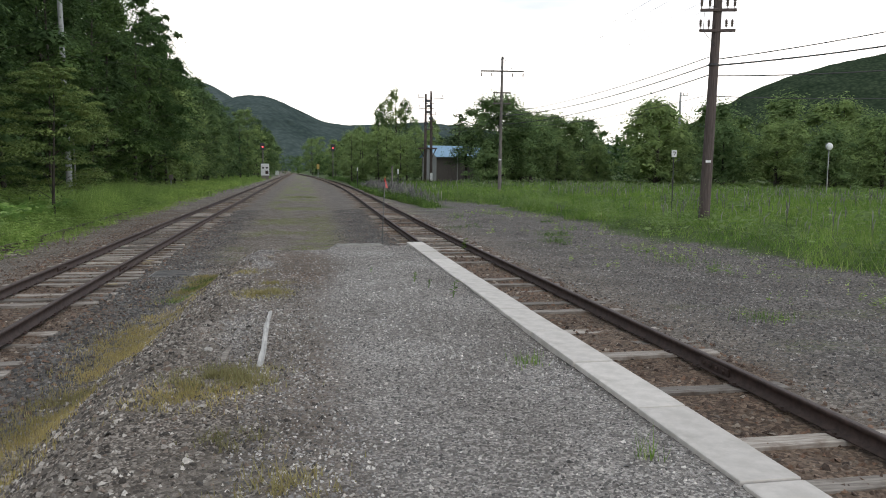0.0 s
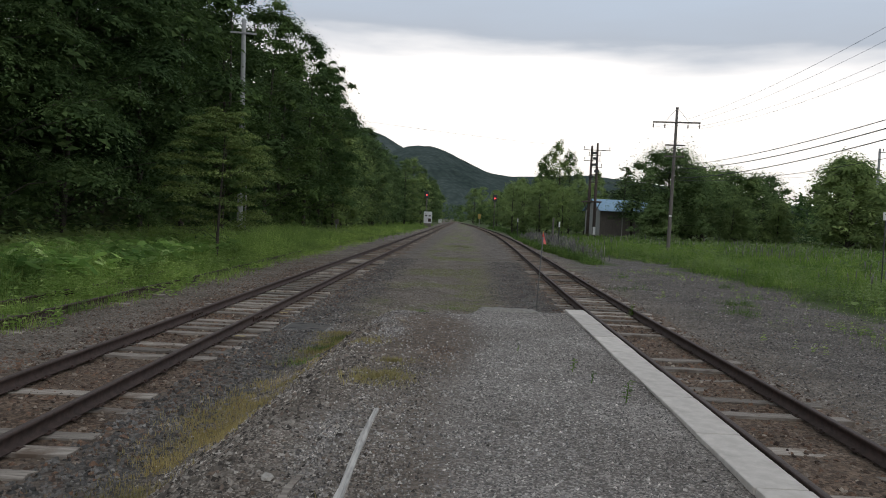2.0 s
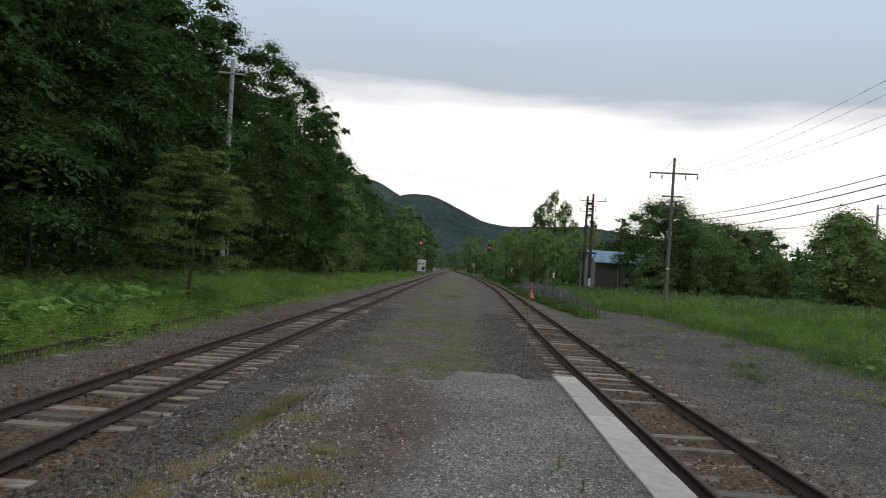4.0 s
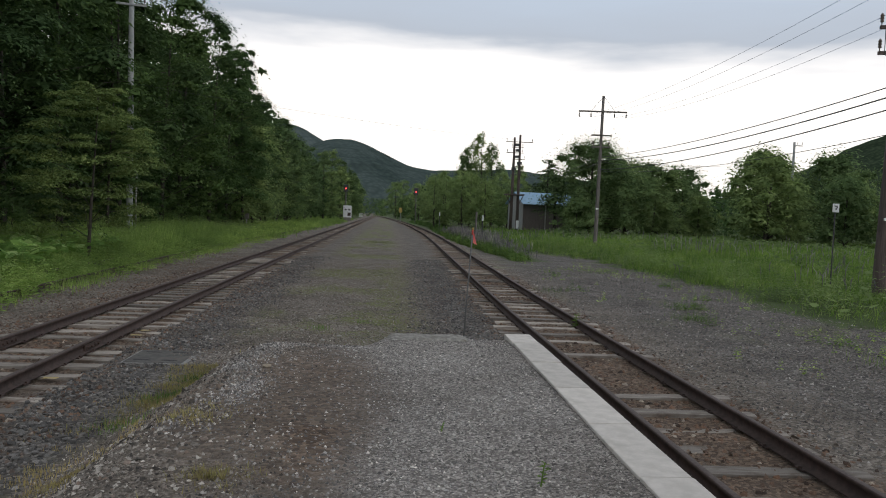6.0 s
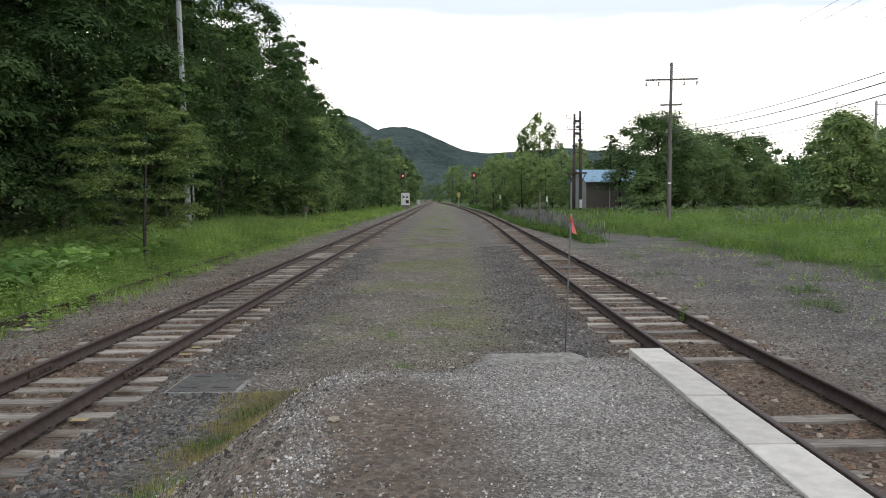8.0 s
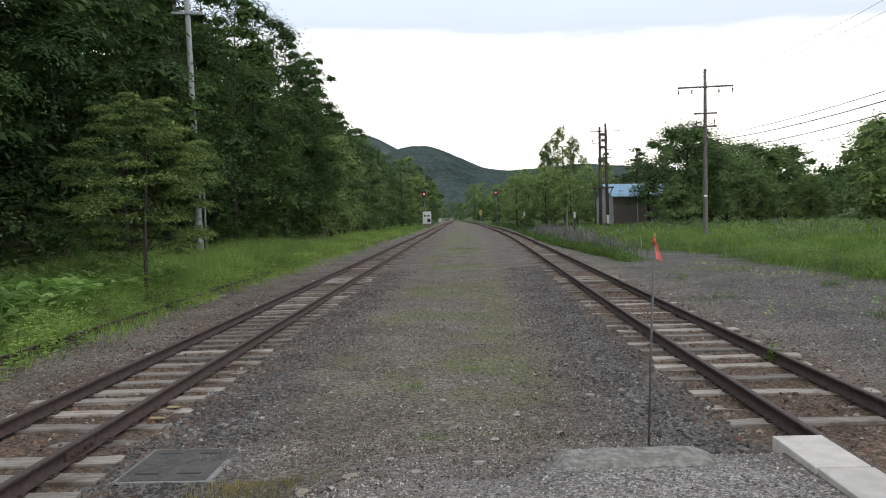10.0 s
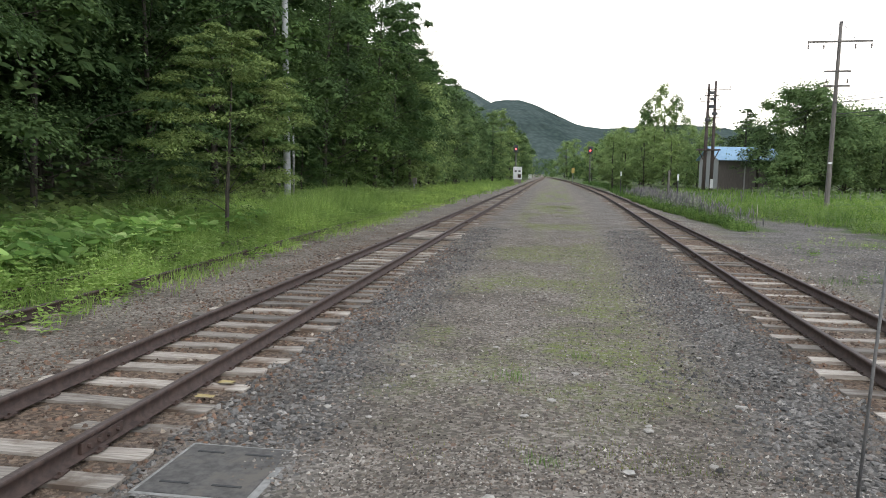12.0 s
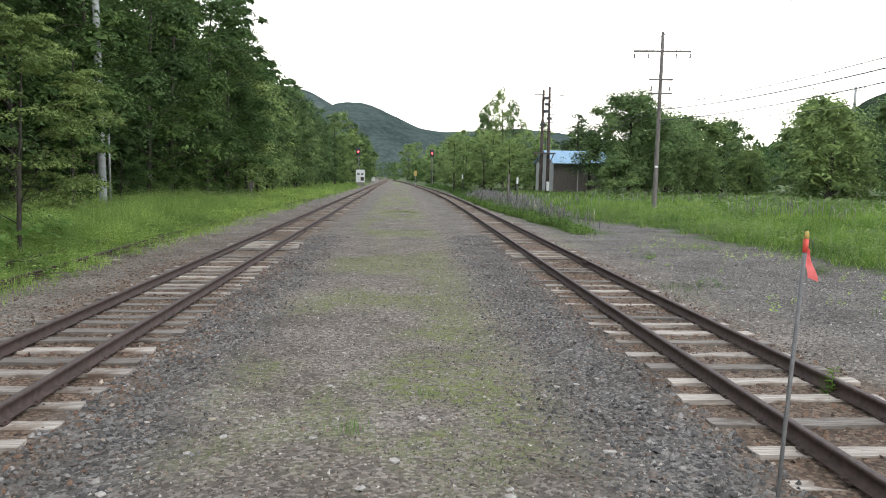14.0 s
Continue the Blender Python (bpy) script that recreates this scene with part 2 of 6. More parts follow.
M_YELLOW = surface("faded_yellow_paint", (0.42, 0.29, 0.07), (0.52, 0.39, 0.13), 20, 0.8, 0.0)
M_YELLOWWORN = surface("worn_yellow_paint", (0.36, 0.27, 0.10), (0.44, 0.35, 0.17), 14, 0.85, 0.0, stain=(0.27, 0.24, 0.20))
M_ROOF = surface("light_blue_painted_metal", (0.22, 0.37, 0.52), (0.31, 0.46, 0.60), 3, 0.75, 0.0)
M_SHED = surface("brown_grey_boards", (0.10, 0.085, 0.078), (0.17, 0.148, 0.135), 4, 0.9, 0.003, stretch=(5, 1, 0.3))
M_GABLE = surface("faded_grey_boards", (0.30, 0.30, 0.29), (0.42, 0.41, 0.40), 4, 0.85, 0.003, stretch=(1, 5, 0.3))
M_BARK = surface("brown_grey_bark", (0.028, 0.024, 0.02), (0.085, 0.073, 0.06), 8, 0.95, 0.01, stretch=(3, 3, 0.5))
M_LEAF = foliage("broad_leaf_green", [(0, (0.076, 0.130, 0.052)), (0.5, (0.106, 0.176, 0.068)), (1, (0.145, 0.228, 0.092))], 0.6, 0.35)
# leaf colour darkened for shade inside the forest; one platform weed shares it
M_LEAFDARK = foliage("shade_dark_leaf", [(0, (0.064, 0.108, 0.048)), (0.6, (0.092, 0.150, 0.066)), (1, (0.135, 0.205, 0.092))], 0.6, 0.35)
M_LEAFPALE = foliage("olive_young_leaf", [(0, (0.125, 0.182, 0.07)), (0.6, (0.165, 0.232, 0.092)), (1, (0.225, 0.295, 0.13))])
# willow leaf lightened and greyed, distance haze put into its colour
M_LEAFWILLOW = foliage("haze_pale_willow_leaf", [(0, (0.225, 0.315, 0.145)), (0.6, (0.265, 0.365, 0.17)), (1, (0.31, 0.41, 0.20))], 0.7, 0.45)
M_SPRUCE = foliage("spruce_needles", [(0, (0.045, 0.072, 0.042)), (1, (0.10, 0.145, 0.078))], 0.7, 0.25)


def meadow_material():
    m = foliage("meadow_grass", [(0, (0.105, 0.185, 0.048)), (0.5, (0.17, 0.285, 0.075)), (0.9, (0.25, 0.37, 0.12)), (1, (0.40, 0.42, 0.24))], 0.7, 0.5)
    n, l = m.node_tree.nodes, m.node_tree.links
    b = n["Principled BSDF"]
    old = b.inputs["Base Color"].links[0].from_socket
    co = n.new("ShaderNodeTexCoord").outputs["Object"]
    t = tex(n, l, co, "noise", 0.35, 5)
    r = ramp(n, [(0.33, (0.70, 0.80, 0.65)), (0.5, (1.0, 1.0, 1.0)), (0.66, (1.22, 1.15, 1.12))])
    l.new(t.outputs[0], r.inputs[0])
    col = mixc(n, l, 1.0, old, r.outputs[0], 'MULTIPLY')
    l.new(col, b.inputs["Base Color"])
    l.new(col, n["Translucent BSDF"].inputs[0])
    return m


M_GRASS = meadow_material()
M_VERGE = foliage("verge_weeds", [(0, (0.20, 0.31, 0.085)), (0.6, (0.30, 0.44, 0.135)), (1, (0.43, 0.54, 0.22))], 0.8, 0.45)
# leaf paled for haze over the far trees; weeds nearby share it
M_LEAFMID = foliage("haze_pale_leaf", [(0, (0.180, 0.258, 0.118)), (0.5, (0.218, 0.306, 0.140)), (1, (0.268, 0.362, 0.170))], 0.7, 0.45)
M_MOSS = foliage("yellow_green_moss", [(0, (0.15, 0.19, 0.05)), (0.6, (0.22, 0.26, 0.075)), (1, (0.30, 0.29, 0.12))], 0.8, 0.4)
M_BUTTER = foliage("pale_broad_weed_leaf", [(0, (0.20, 0.35, 0.11)), (0.7, (0.34, 0.52, 0.18)), (1, (0.60, 0.75, 0.36))], 0.85, 0.45)
M_LUPINLEAF = foliage("lupin_leaf", [(0, (0.085, 0.15, 0.05)), (0.6, (0.14, 0.23, 0.075)), (1, (0.21, 0.30, 0.11))], 0.7, 0.4)
M_ROD = surface("dull_grey_steel_rod", (0.085, 0.085, 0.085), (0.16, 0.155, 0.15), 20, 0.55, 0.0)
M_DRY = foliage("dry_yellow_grass", [(0, (0.32, 0.26, 0.135)), (0.5, (0.45, 0.375, 0.205)), (0.8, (0.40, 0.365, 0.17)), (1, (0.53, 0.46, 0.30))], 0.8, 0.35)
M_LUPIN = foliage("faded_lupin_flower", [(0, (0.23, 0.19, 0.26)), (0.6, (0.36, 0.32, 0.38)), (1, (0.52, 0.50, 0.46))], 0.8, 0.3)


def lamp_mat(name, colour, power):
    m, n, l, b = mat(name)
    b.inputs["Base Color"].default_value = (*colour, 1)
    b.inputs["Emission Color"].default_value = (*colour, 1)
    b.inputs["Emission Strength"].default_value = power
    return m


M_REDLAMP = lamp_mat("red_signal_lamp", (1.0, 0.06, 0.06), 6.0)

# ---- builders ----
rng = np.random.default_rng(7)


def put(name, me, parent=None, label="", material=None):
    ob = new(name, me)
    if material is not None:
        me.materials.append(material)
    if parent is not None:
        ob.parent = parent
    if label:
        ob["label"] = label
    return ob


def part(name, bm, material, parent=None, label="", smooth=False):
    me = bpy.data.meshes.new(name)
    bm.to_mesh(me)
    bm.free()
    if smooth:
        me.polygons.foreach_set("use_smooth", [True] * len(me.polygons))
    return put(name, me, parent, label, material)


def fast_mesh(name, v, f):
    """A mesh from arrays: v (n, 3), f (m, k)."""
    v, f = np.asarray(v, np.float32), np.asarray(f, np.int32)
    me = bpy.data.meshes.new(name)
    me.vertices.add(len(v))
    me.vertices.foreach_set("co", v.ravel())
    me.loops.add(f.size)
    me.loops.foreach_set("vertex_index", f.ravel())
    me.polygons.add(len(f))
    me.polygons.foreach_set("loop_start", np.arange(0, f.size, f.shape[1], dtype=np.int32))
    me.update(calc_edges=True)
    return me


def thing(name, at, label, category, group="", kind="", turn=0.0):
    ob = new(name)
    ob.empty_display_size = 0.2
    ob.matrix_basis = pose(*at, 0, 0, turn)
    return tagged(ob, label, category, group, kind)


def box(bm, x0, x1, y0, y1, z0, z1, bevel=0.0):
    r = bmesh.ops.create_cube(bm, size=1.0, matrix=Matrix.Translation(((x0 + x1) / 2, (y0 + y1) / 2, (z0 + z1) / 2)) @ Matrix.Diagonal((x1 - x0, y1 - y0, z1 - z0, 1)))
    if bevel:
        es = list({e for v in r["verts"] for e in v.link_edges})
        bmesh.ops.bevel(bm, geom=es, offset=bevel, segments=2, affect='EDGES', profile=0.6)
    return bm


def tube(bm, pts, radii, sides=8):
    """A tapered tube along pts."""
    rings = []
    for i, p in enumerate(pts):
        p = Vector(p)
        d = (Vector(pts[min(i + 1, len(pts) - 1)]) - Vector(pts[max(i - 1, 0)])).normalized()
        a = d.orthogonal().normalized() if abs(d.z) < 0.95 else Vector((1, 0, 0)).cross(d).cross(d).normalized()
        b = d.cross(a)
        rings.append([bm.verts.new(p + radii[i] * (math.cos(k * math.tau / sides) * a + math.sin(k * math.tau / sides) * b)) for k in range(sides)])
    for r0, r1 in zip(rings, rings[1:]):
        for k in range(sides):
            bm.faces.new((r0[k], r0[(k + 1) % sides], r1[(k + 1) % sides], r1[k]))
    bm.faces.new(rings[0][::-1])
    bm.faces.new(rings[-1])
    return bm


def ss(a, b, x):
    t = np.clip((x - a) / (b - a), 0, 1)
    return t * t * (3 - 2 * t)


TABLES = {}


def vnoise(x, y, size, seed=0):
    """Smooth value noise between 0 and 1, in cells of that size."""
    if seed not in TABLES:
        TABLES[seed] = np.random.default_rng(seed + 100).random((256, 256))
    g = TABLES[seed]
    u, v = np.asarray(x, float) / size, np.asarray(y, float) / size
    i, j = np.floor(u).astype(int), np.floor(v).astype(int)
    a, b = u - i, v - j
    a, b = a * a * (3 - 2 * a), b * b * (3 - 2 * b)
    i0, i1, j0, j1 = i % 256, (i + 1) % 256, j % 256, (j + 1) % 256
    return (g[i0, j0] * (1 - a) + g[i1, j0] * a) * (1 - b) + (g[i0, j1] * (1 - a) + g[i1, j1] * a) * b


# ---- plan ----
def glide(y, ys, xs):
    y = np.asarray(y, float)
    return sum(np.interp(y + d, ys, xs) for d in np.linspace(-6, 6, 9)) / 9


def track_left(y):
    return glide(y, (-20, 10, 16, 20, 30, 36, 43, 55, 65, 80, 93, 115, 150, 200, 260, 400), (-3.75, -3.38, -3.27, -3.17, -2.88, -2.70, -2.47, -2.10, -1.83, -1.34, -0.90, -0.25, 0.75, 2.45, 4.6, 8.4))


def track_right(y):
    return glide(y, (-20, 0, 6, 10, 14, 18.5, 22.4, 25.5, 32, 46, 57, 79, 100, 120, 187, 260, 400), (2.95, 3.75, 3.97, 4.14, 4.3, 4.46, 4.62, 4.78, 5.15, 5.92, 6.53, 7.6, 8.25, 8.8, 9.8, 9.6, 9.0))


def slab_edge(y):
    return 2.01 + 0.038 * y


def grass_left(y):
    return np.interp(y, (0, 18, 24, 36, 51, 80, 110, 160, 260), (-7.8, -7.2, -6.8, -6.5, -5.7, -4.4, -3.2, -1.7, 1.2))


def grass_right(y):
    return np.interp(y, (0, 13, 15.7, 19.4, 24.6, 32, 36, 43, 48, 51.5, 60, 90, 300), (10.6, 11.5, 12.2, 11.7, 11.3, 12.6, 12.3, 13.0, 12.3, 10.6, 9.4, 9.6, 12.0))


def height(x, y):
    x, y = np.asarray(x, float), np.asarray(y, float)
    foot = np.interp(y, (0, 7, 9, 13, 16), (-1.9, -1.75, -1.55, -1.3, -1.0))
    bank = ss(foot, foot + 1.35, x)
    edge = slab_edge(y) + 0.13
    bank = np.where(x > edge, 0.0, bank)
    fall_open = np.interp(y, (13.6, 14.4, 15.0, 15.4, 16.3, 17.8), (0.745, 0.63, 0.45, 0.34, 0.13, 0.0))
    fall_kerb = np.interp(y, (14.40, 14.60, 15.4, 16.3, 17.8), (0.745, 0.46, 0.32, 0.12, 0.0))
    z = bank * (fall_open + (fall_kerb - fall_open) * ss(1.0, 1.3, x))
    past = ss(14.6, 15.5, y)
    z = np.where(x > edge, np.interp(y, (14.6, 14.9, 16.2), (0.0, 0.10, 0.0)) * (1 - ss(edge, edge + 0.8, x)) * past, z)
    z = z + 0.025 * (vnoise(x, y, 0.5, 1) - 0.5) + 0.05 * (vnoise(x, y, 2.3, 2) - 0.5) * ss(0.5, 3, np.abs(x - track_left(y)) )* ss(0.5, 3, np.abs(x - track_right(y)))
    z = z - 0.01
    gl, gr = grass_left(y), grass_right(y)
    z = z + 0.12 * ss(0, 2.0, gl - x) + 0.3 * (vnoise(x, y, 4, 3) - 0.3) * ss(1, 5, gl - x) * 0.5
    z = z + np.minimum(0.42 * np.maximum(0, -x - 13.5), 38) * ss(0, 30, y + 30)
    z = z + (0.22 * ss(-0.5, 2.5, x - gr) + 0.25 * (vnoise(x, y, 6, 4) - 0.4) * ss(1, 6, x - gr) + 0.35 * ss(25, 75, y) * ss(1, 8, x - gr))
    return z


def pale_patch(x, y):
    """Two streaks of fresh pale gravel on the bank."""
    a = np.exp(-((x - 0.05 - 0.25 * (vnoise(x, y, 0.8, 47) - 0.5)) / 0.17) ** 2) * ss(10.6, 11.4, y) * (1 - ss(13.6, 14.2, y))
    b = np.exp(-((x + 0.01) / 0.12) ** 2) * ss(6.4, 6.9, y) * (1 - ss(8.1, 8.6, y))
    return (a + b) * (0.5 + 0.7 * vnoise(x, y, 0.3, 48))


def build_ground():
    xs = np.unique(np.concatenate([(-3000, -1800, -1000, -600, -350, -200, -120, -90), np.arange(-70, -12, 4.0), np.arange(-12, -6.5, 0.5), np.arange(-6.5, 14, 0.125), np.arange(14, 30, 1.0), np.arange(30, 110, 5.0), (150, 220, 350, 600, 1000, 1800, 3000)]).round(3))
    ys = np.unique(np.concatenate([(-3000, -1500, -700, -300, -150, -80, -40, -20, -10), np.arange(-6, 1, 1.0), np.arange(1, 24, 0.125), np.arange(24, 50, 0.35), np.arange(50, 130, 2.0), np.arange(130, 400, 12.0), (450, 550, 700, 1000, 1500, 2200, 3000)]).round(3))
    gx, gy = np.meshgrid(xs, ys)
    gz = height(gx, gy)
    v = np.stack([gx, gy, gz], -1).reshape(-1, 3)
    w, h = len(xs), len(ys)
    i = (np.arange(h - 1)[:, None] * w + np.arange(w - 1)[None, :]).ravel()
    f = np.stack([i, i + 1, i + w + 1, i + w], 1)
    me = fast_mesh("ground", v, f)
    x, y = v[:, 0], v[:, 1]
    n1, n2, n3 = vnoise(x, y, 0.9, 5), vnoise(x, y, 2.6, 6), vnoise(x, y, 0.35, 7)
    foot = np.interp(y, (0, 7, 9, 13, 16), (-1.9, -1.75, -1.55, -1.3, -1.0))
    on_plat = ss(0.25, 0.75, x - (0.35 + 0.5 * (n2 - 0.5)) + 0.3) * (x < slab_edge(y) + 0.1) * (1 - ss(14.2, 14.6, y))
    on_plat = np.clip(np.maximum(on_plat, pale_patch(x, y)), 0, 1)
    bank = ss(-0.1, 0.3, x - foot + 0.3 * (n1 - 0.5)) * (1 - ss(14.2, 16.5, y + (n1 - 0.5))) * (x < slab_edge(y))
    dl, dr = np.abs(x - track_left(y)), np.abs(x - track_right(y))
    near_rail = np.maximum(1 - ss(0.7, 1.5, dl + 0.7 * (n1 - 0.5)), 1 - ss(0.75, 1.35, dr + 0.6 * (n1 - 0.5)))
    shoulder = np.maximum((1 - ss(1.6, 2.4, dl + 0.8 * (n2 - 0.5))) * (x > track_left(y)), (1 - ss(1.9, 2.8, dr + 0.8 * (n2 - 0.5))) * (x < track_right(y))) * (1 - 0.6 * ss(24, 42, y))
    rust = near_rail * (1 - bank) * (0.6 + 0.4 * n2)
    yard = 0.8 * ss(1.4, 2.6, x - track_right(y) + 0.8 * (n2 - 0.5)) * (x < 40)
    damp = np.clip(1.25 - ((x - 0.35) / 0.85) ** 2 - ((y - 11.9) / 2.1) ** 2, 0, 1) * (0.55 + 0.45 * n1) + 0.6 * np.exp(-((x - 0.55 - 0.3 * (n2 - 0.5)) / 0.22) ** 2) * (y < 11) * n1
    rust = np.maximum(rust, 0.8 * damp * bank)
    dark = np.clip(np.maximum(0.88 * shoulder, yard) * (1 - 0.75 * near_rail), 0, 1) * (1 - bank)
    far = ss(24, 40, y)
    along = 0.6 * vnoise(x, y / 6, 0.75, 21) + 0.4 * n2
    moss = ss(0.35, 0.57, (n2 * 0.5 + n1 * 0.3 + n3 * 0.2) * (1 - far) + along * far) * ss(17, 20, y) * (1 - ss(0.9, 2.0, np.abs(x - (0.45 + 0.035 * (y - 17)))))
    strip = (1 - ss(0.08, 0.55, np.abs(x - foot - 0.12 + 0.5 * (n1 - 0.5)))) * ss(0.3, 0.6, 0.6 * n3 + 0.4 * n2)
    moss = np.maximum(moss, strip * (1 - ss(15.5, 17, y)) * 0.2)
    moss = np.maximum(moss, 0.5 * ss(0.58, 0.85, 0.6 * n1 + 0.4 * n2) * (x > 6) * (x < 14))
    green = np.maximum(ss(-0.2, 0.5, grass_left(y) - x + 1.2 * (n1 - 0.5)), ss(-0.2, 0.5, x - grass_right(y) + 1.2 * (n1 - 0.5)))
    lup = ss(0, 0.4, x - np.interp(y, (41, 57, 91, 113, 300), (8.0, 7.9, 9.0, 10.6, 12))) * ss(41, 42, y) * (x < 12)
    green = np.clip(np.maximum(green, lup * (1 - ss(9.5, 10.5, x) * (y < 58))), 0, 1)
    pale = bank * (1 - np.clip(damp, 0, 1)) * (1 - on_plat) * (0.25 + 0.75 * ss(0.35, 0.65, n1 * 0.5 + n3 * 0.5)) * (1 - ss(13.2, 14.5, y + 2 * (n2 - 0.5)))
    for name, chans in (("zone_a", (on_plat * (1 - 0.8 * np.clip(damp, 0, 1)), dark, rust)), ("zone_b", (moss, green, pale))):
        a = me.color_attributes.new(name, 'FLOAT_COLOR', 'POINT')
        a.data.foreach_set("color", np.stack([*chans, np.ones(len(x))], 1).astype(np.float32).ravel())
    me.polygons.foreach_set("use_smooth", np.ones(len(me.polygons), bool))
    tagged(put("ground", me, material=M_GROUND), "grey gravel, dark ballast and grassy soil", "ground", kind="structure")


build_ground()

# ---- platform edge ----
END_Y = 14.55


def build_platform():
    wall = thing("platform_edge", (0, 0, 0), "low station platform edge of pale concrete slabs beside the rails", "platform", kind="structure")
    bm = bmesh.new()
    vs = []
    for y in (-6.0, END_Y):
        x0, x1 = slab_edge(y) + 0.06, slab_edge(y) + 0.25
        vs.append([bm.verts.new(p) for p in ((x0, y, -0.15), (x1, y, -0.15), (x1, y, 0.68), (x0, y, 0.68))])
    for k in range(4):
        bm.faces.new((vs[0][k], vs[0][(k + 1) % 4], vs[1][(k + 1) % 4], vs[1][k]))
    bm.faces.new(vs[0][::-1])
    bm.faces.new(vs[1])
    bmesh.ops.recalc_face_normals(bm, faces=bm.faces)
    part("retaining_wall", bm, M_OLDCONC, wall)
    turn = math.degrees(math.atan(0.038))
    slabs = []
    for length in (0.985, 0.985, 0.55):
        bm = bmesh.new()
        box(bm, 0.0, 0.285, 0.0, length, -0.09, 0.0, 0.008)
        me = bpy.data.meshes.new("slab")
        bm.to_mesh(me)
        bm.free()
        me.materials.append(M_CONC)
        slabs.append(me)
    y = -6.0
    while y < END_Y - 0.1:
        last = y > 13.5
        ob = new("slab", slabs[2] if last else slabs[0])
        ob.parent = wall
        ob.matrix_basis = pose(slab_edge(y) + rng.uniform(-0.004, 0.004), y, 0.762 + rng.uniform(-0.004, 0.004), rng.uniform(-0.2, 0.2), rng.uniform(-0.3, 0.3), -turn)
        y += 1.0
    kerb = thing("kerb_block", (1.25, 14.17, 0.0), "old stained concrete kerb closing the platform end", "kerb")
    bm = bmesh.new()
    prof = [(0.0, 0.40), (0.0, 0.73), (0.025, 0.752), (0.10, 0.757), (0.18, 0.763), (0.24, 0.765), (0.26, 0.75), (0.265, 0.40)]
    rows = []
    for i in range(25):
        x = 0.95 * i / 24
        low = 0.035 * max(0, 1 - x / 0.05) + 0.10 * max(0, (x - 0.78) / 0.17) ** 1.5
        rows.append([bm.verts.new((x + (0.012 * noise.noise(Vector((9 * yy, 7 * z, i)))) + (0.03 * (0.76 - z) if i == 0 else 0), yy + 0.012 * noise.noise(Vector((6 * x, 3 * z, 2))) - (0.03 * max(0, 1 - x / 0.08) if z > 0.6 and yy < 0.05 else 0), z - (low if z > 0.5 else 0) + (0.008 * noise.noise(Vector((8 * x, 14 * yy, 5))) if z > 0.5 else 0))) for yy, z in prof])
    for a, b in zip(rows, rows[1:]):
        for k in range(len(prof) - 1):
            bm.faces.new((a[k], a[k + 1], b[k + 1], b[k]))
    bm.faces.new(rows[0][::-1])
    bm.faces.new(rows[-1])
    bmesh.ops.recalc_face_normals(bm, faces=bm.faces)
    part("block", bm, M_KERB, kerb)


M_KERB = surface("worn_kerb_concrete", (0.14, 0.132, 0.118), (0.37, 0.352, 0.318), 22, 0.95, 0.02, stain=(0.17, 0.155, 0.125))
build_platform()

# ---- tracks ----
RAIL = [(-0.06, 0.0), (0.06, 0.0), (0.06, 0.012), (0.012, 0.028), (0.011, 0.10), (0.032, 0.112), (0.034, 0.135), (0.026, 0.142), (-0.026, 0.142), (-0.034, 0.135), (-0.032, 0.112), (-0.011, 0.10), (-0.012, 0.028), (-0.06, 0.012)]


def rail_part(parent, line, off, y0, y1, z, label=""):
    ys = np.concatenate([np.arange(y0, min(y1, 60), 1.0), np.arange(60, y1, 5.0), [y1]]) if y1 > 60 else np.append(np.arange(y0, y1, 1.0), y1)
    x = line(ys)
    s = np.gradient(x, ys)
    nx, ny = 1 / np.sqrt(1 + s * s), -s / np.sqrt(1 + s * s)
    k = len(RAIL)
    v = np.array([[(x[i] + nx[i] * (off + u), ys[i] + ny[i] * (off + u), z + w) for u, w in RAIL] for i in range(len(ys))]).reshape(-1, 3)
    f = [(i * k + j, i * k + (j + 1) % k, (i + 1) * k + (j + 1) % k, (i + 1) * k + j) for i in range(len(ys) - 1) for j in range(k)]
    me = fast_mesh("rail", v, f)
    ob = put("rail", me, parent, label, M_RUST)
    me.materials.append(M_RAILTOP)
    me.polygons.foreach_set("material_index", np.tile([1 if j == 7 else 0 for j in range(k)], len(ys) - 1).astype(np.int32))
    return ob


def sleeper_meshes(half):
    out = []
    r = random.Random(5)
    for i in range(5):
        bm = bmesh.new()
        w = 0.095 + 0.012 * r.random()
        bmesh.ops.create_grid(bm, x_segments=6, y_segments=2, size=1.0, matrix=Matrix.Diagonal((half, w, 1, 1)))
        top = list(bm.faces)
        ext = bmesh.ops.extrude_face_region(bm, geom=top)
        for v in [g for g in ext["geom"] if isinstance(g, bmesh.types.BMVert)]:
            v.co.z -= 0.13
        for v in bm.verts:
            if v.co.z > -0.05:
                v.co += Vector((r.uniform(-0.02, 0.02) if abs(v.co.x) > half - 0.01 else 0, r.uniform(-0.008, 0.008), r.uniform(-0.008, 0.004)))
        bmesh.ops.recalc_face_normals(bm, faces=bm.faces)
        me = bpy.data.meshes.new("sleeper")
        bm.to_mesh(me)
        bm.free()
        me.materials.append(M_SLEEPER)
        out.append(me)
    return out


SLEEPERS = sleeper_meshes(1.02)


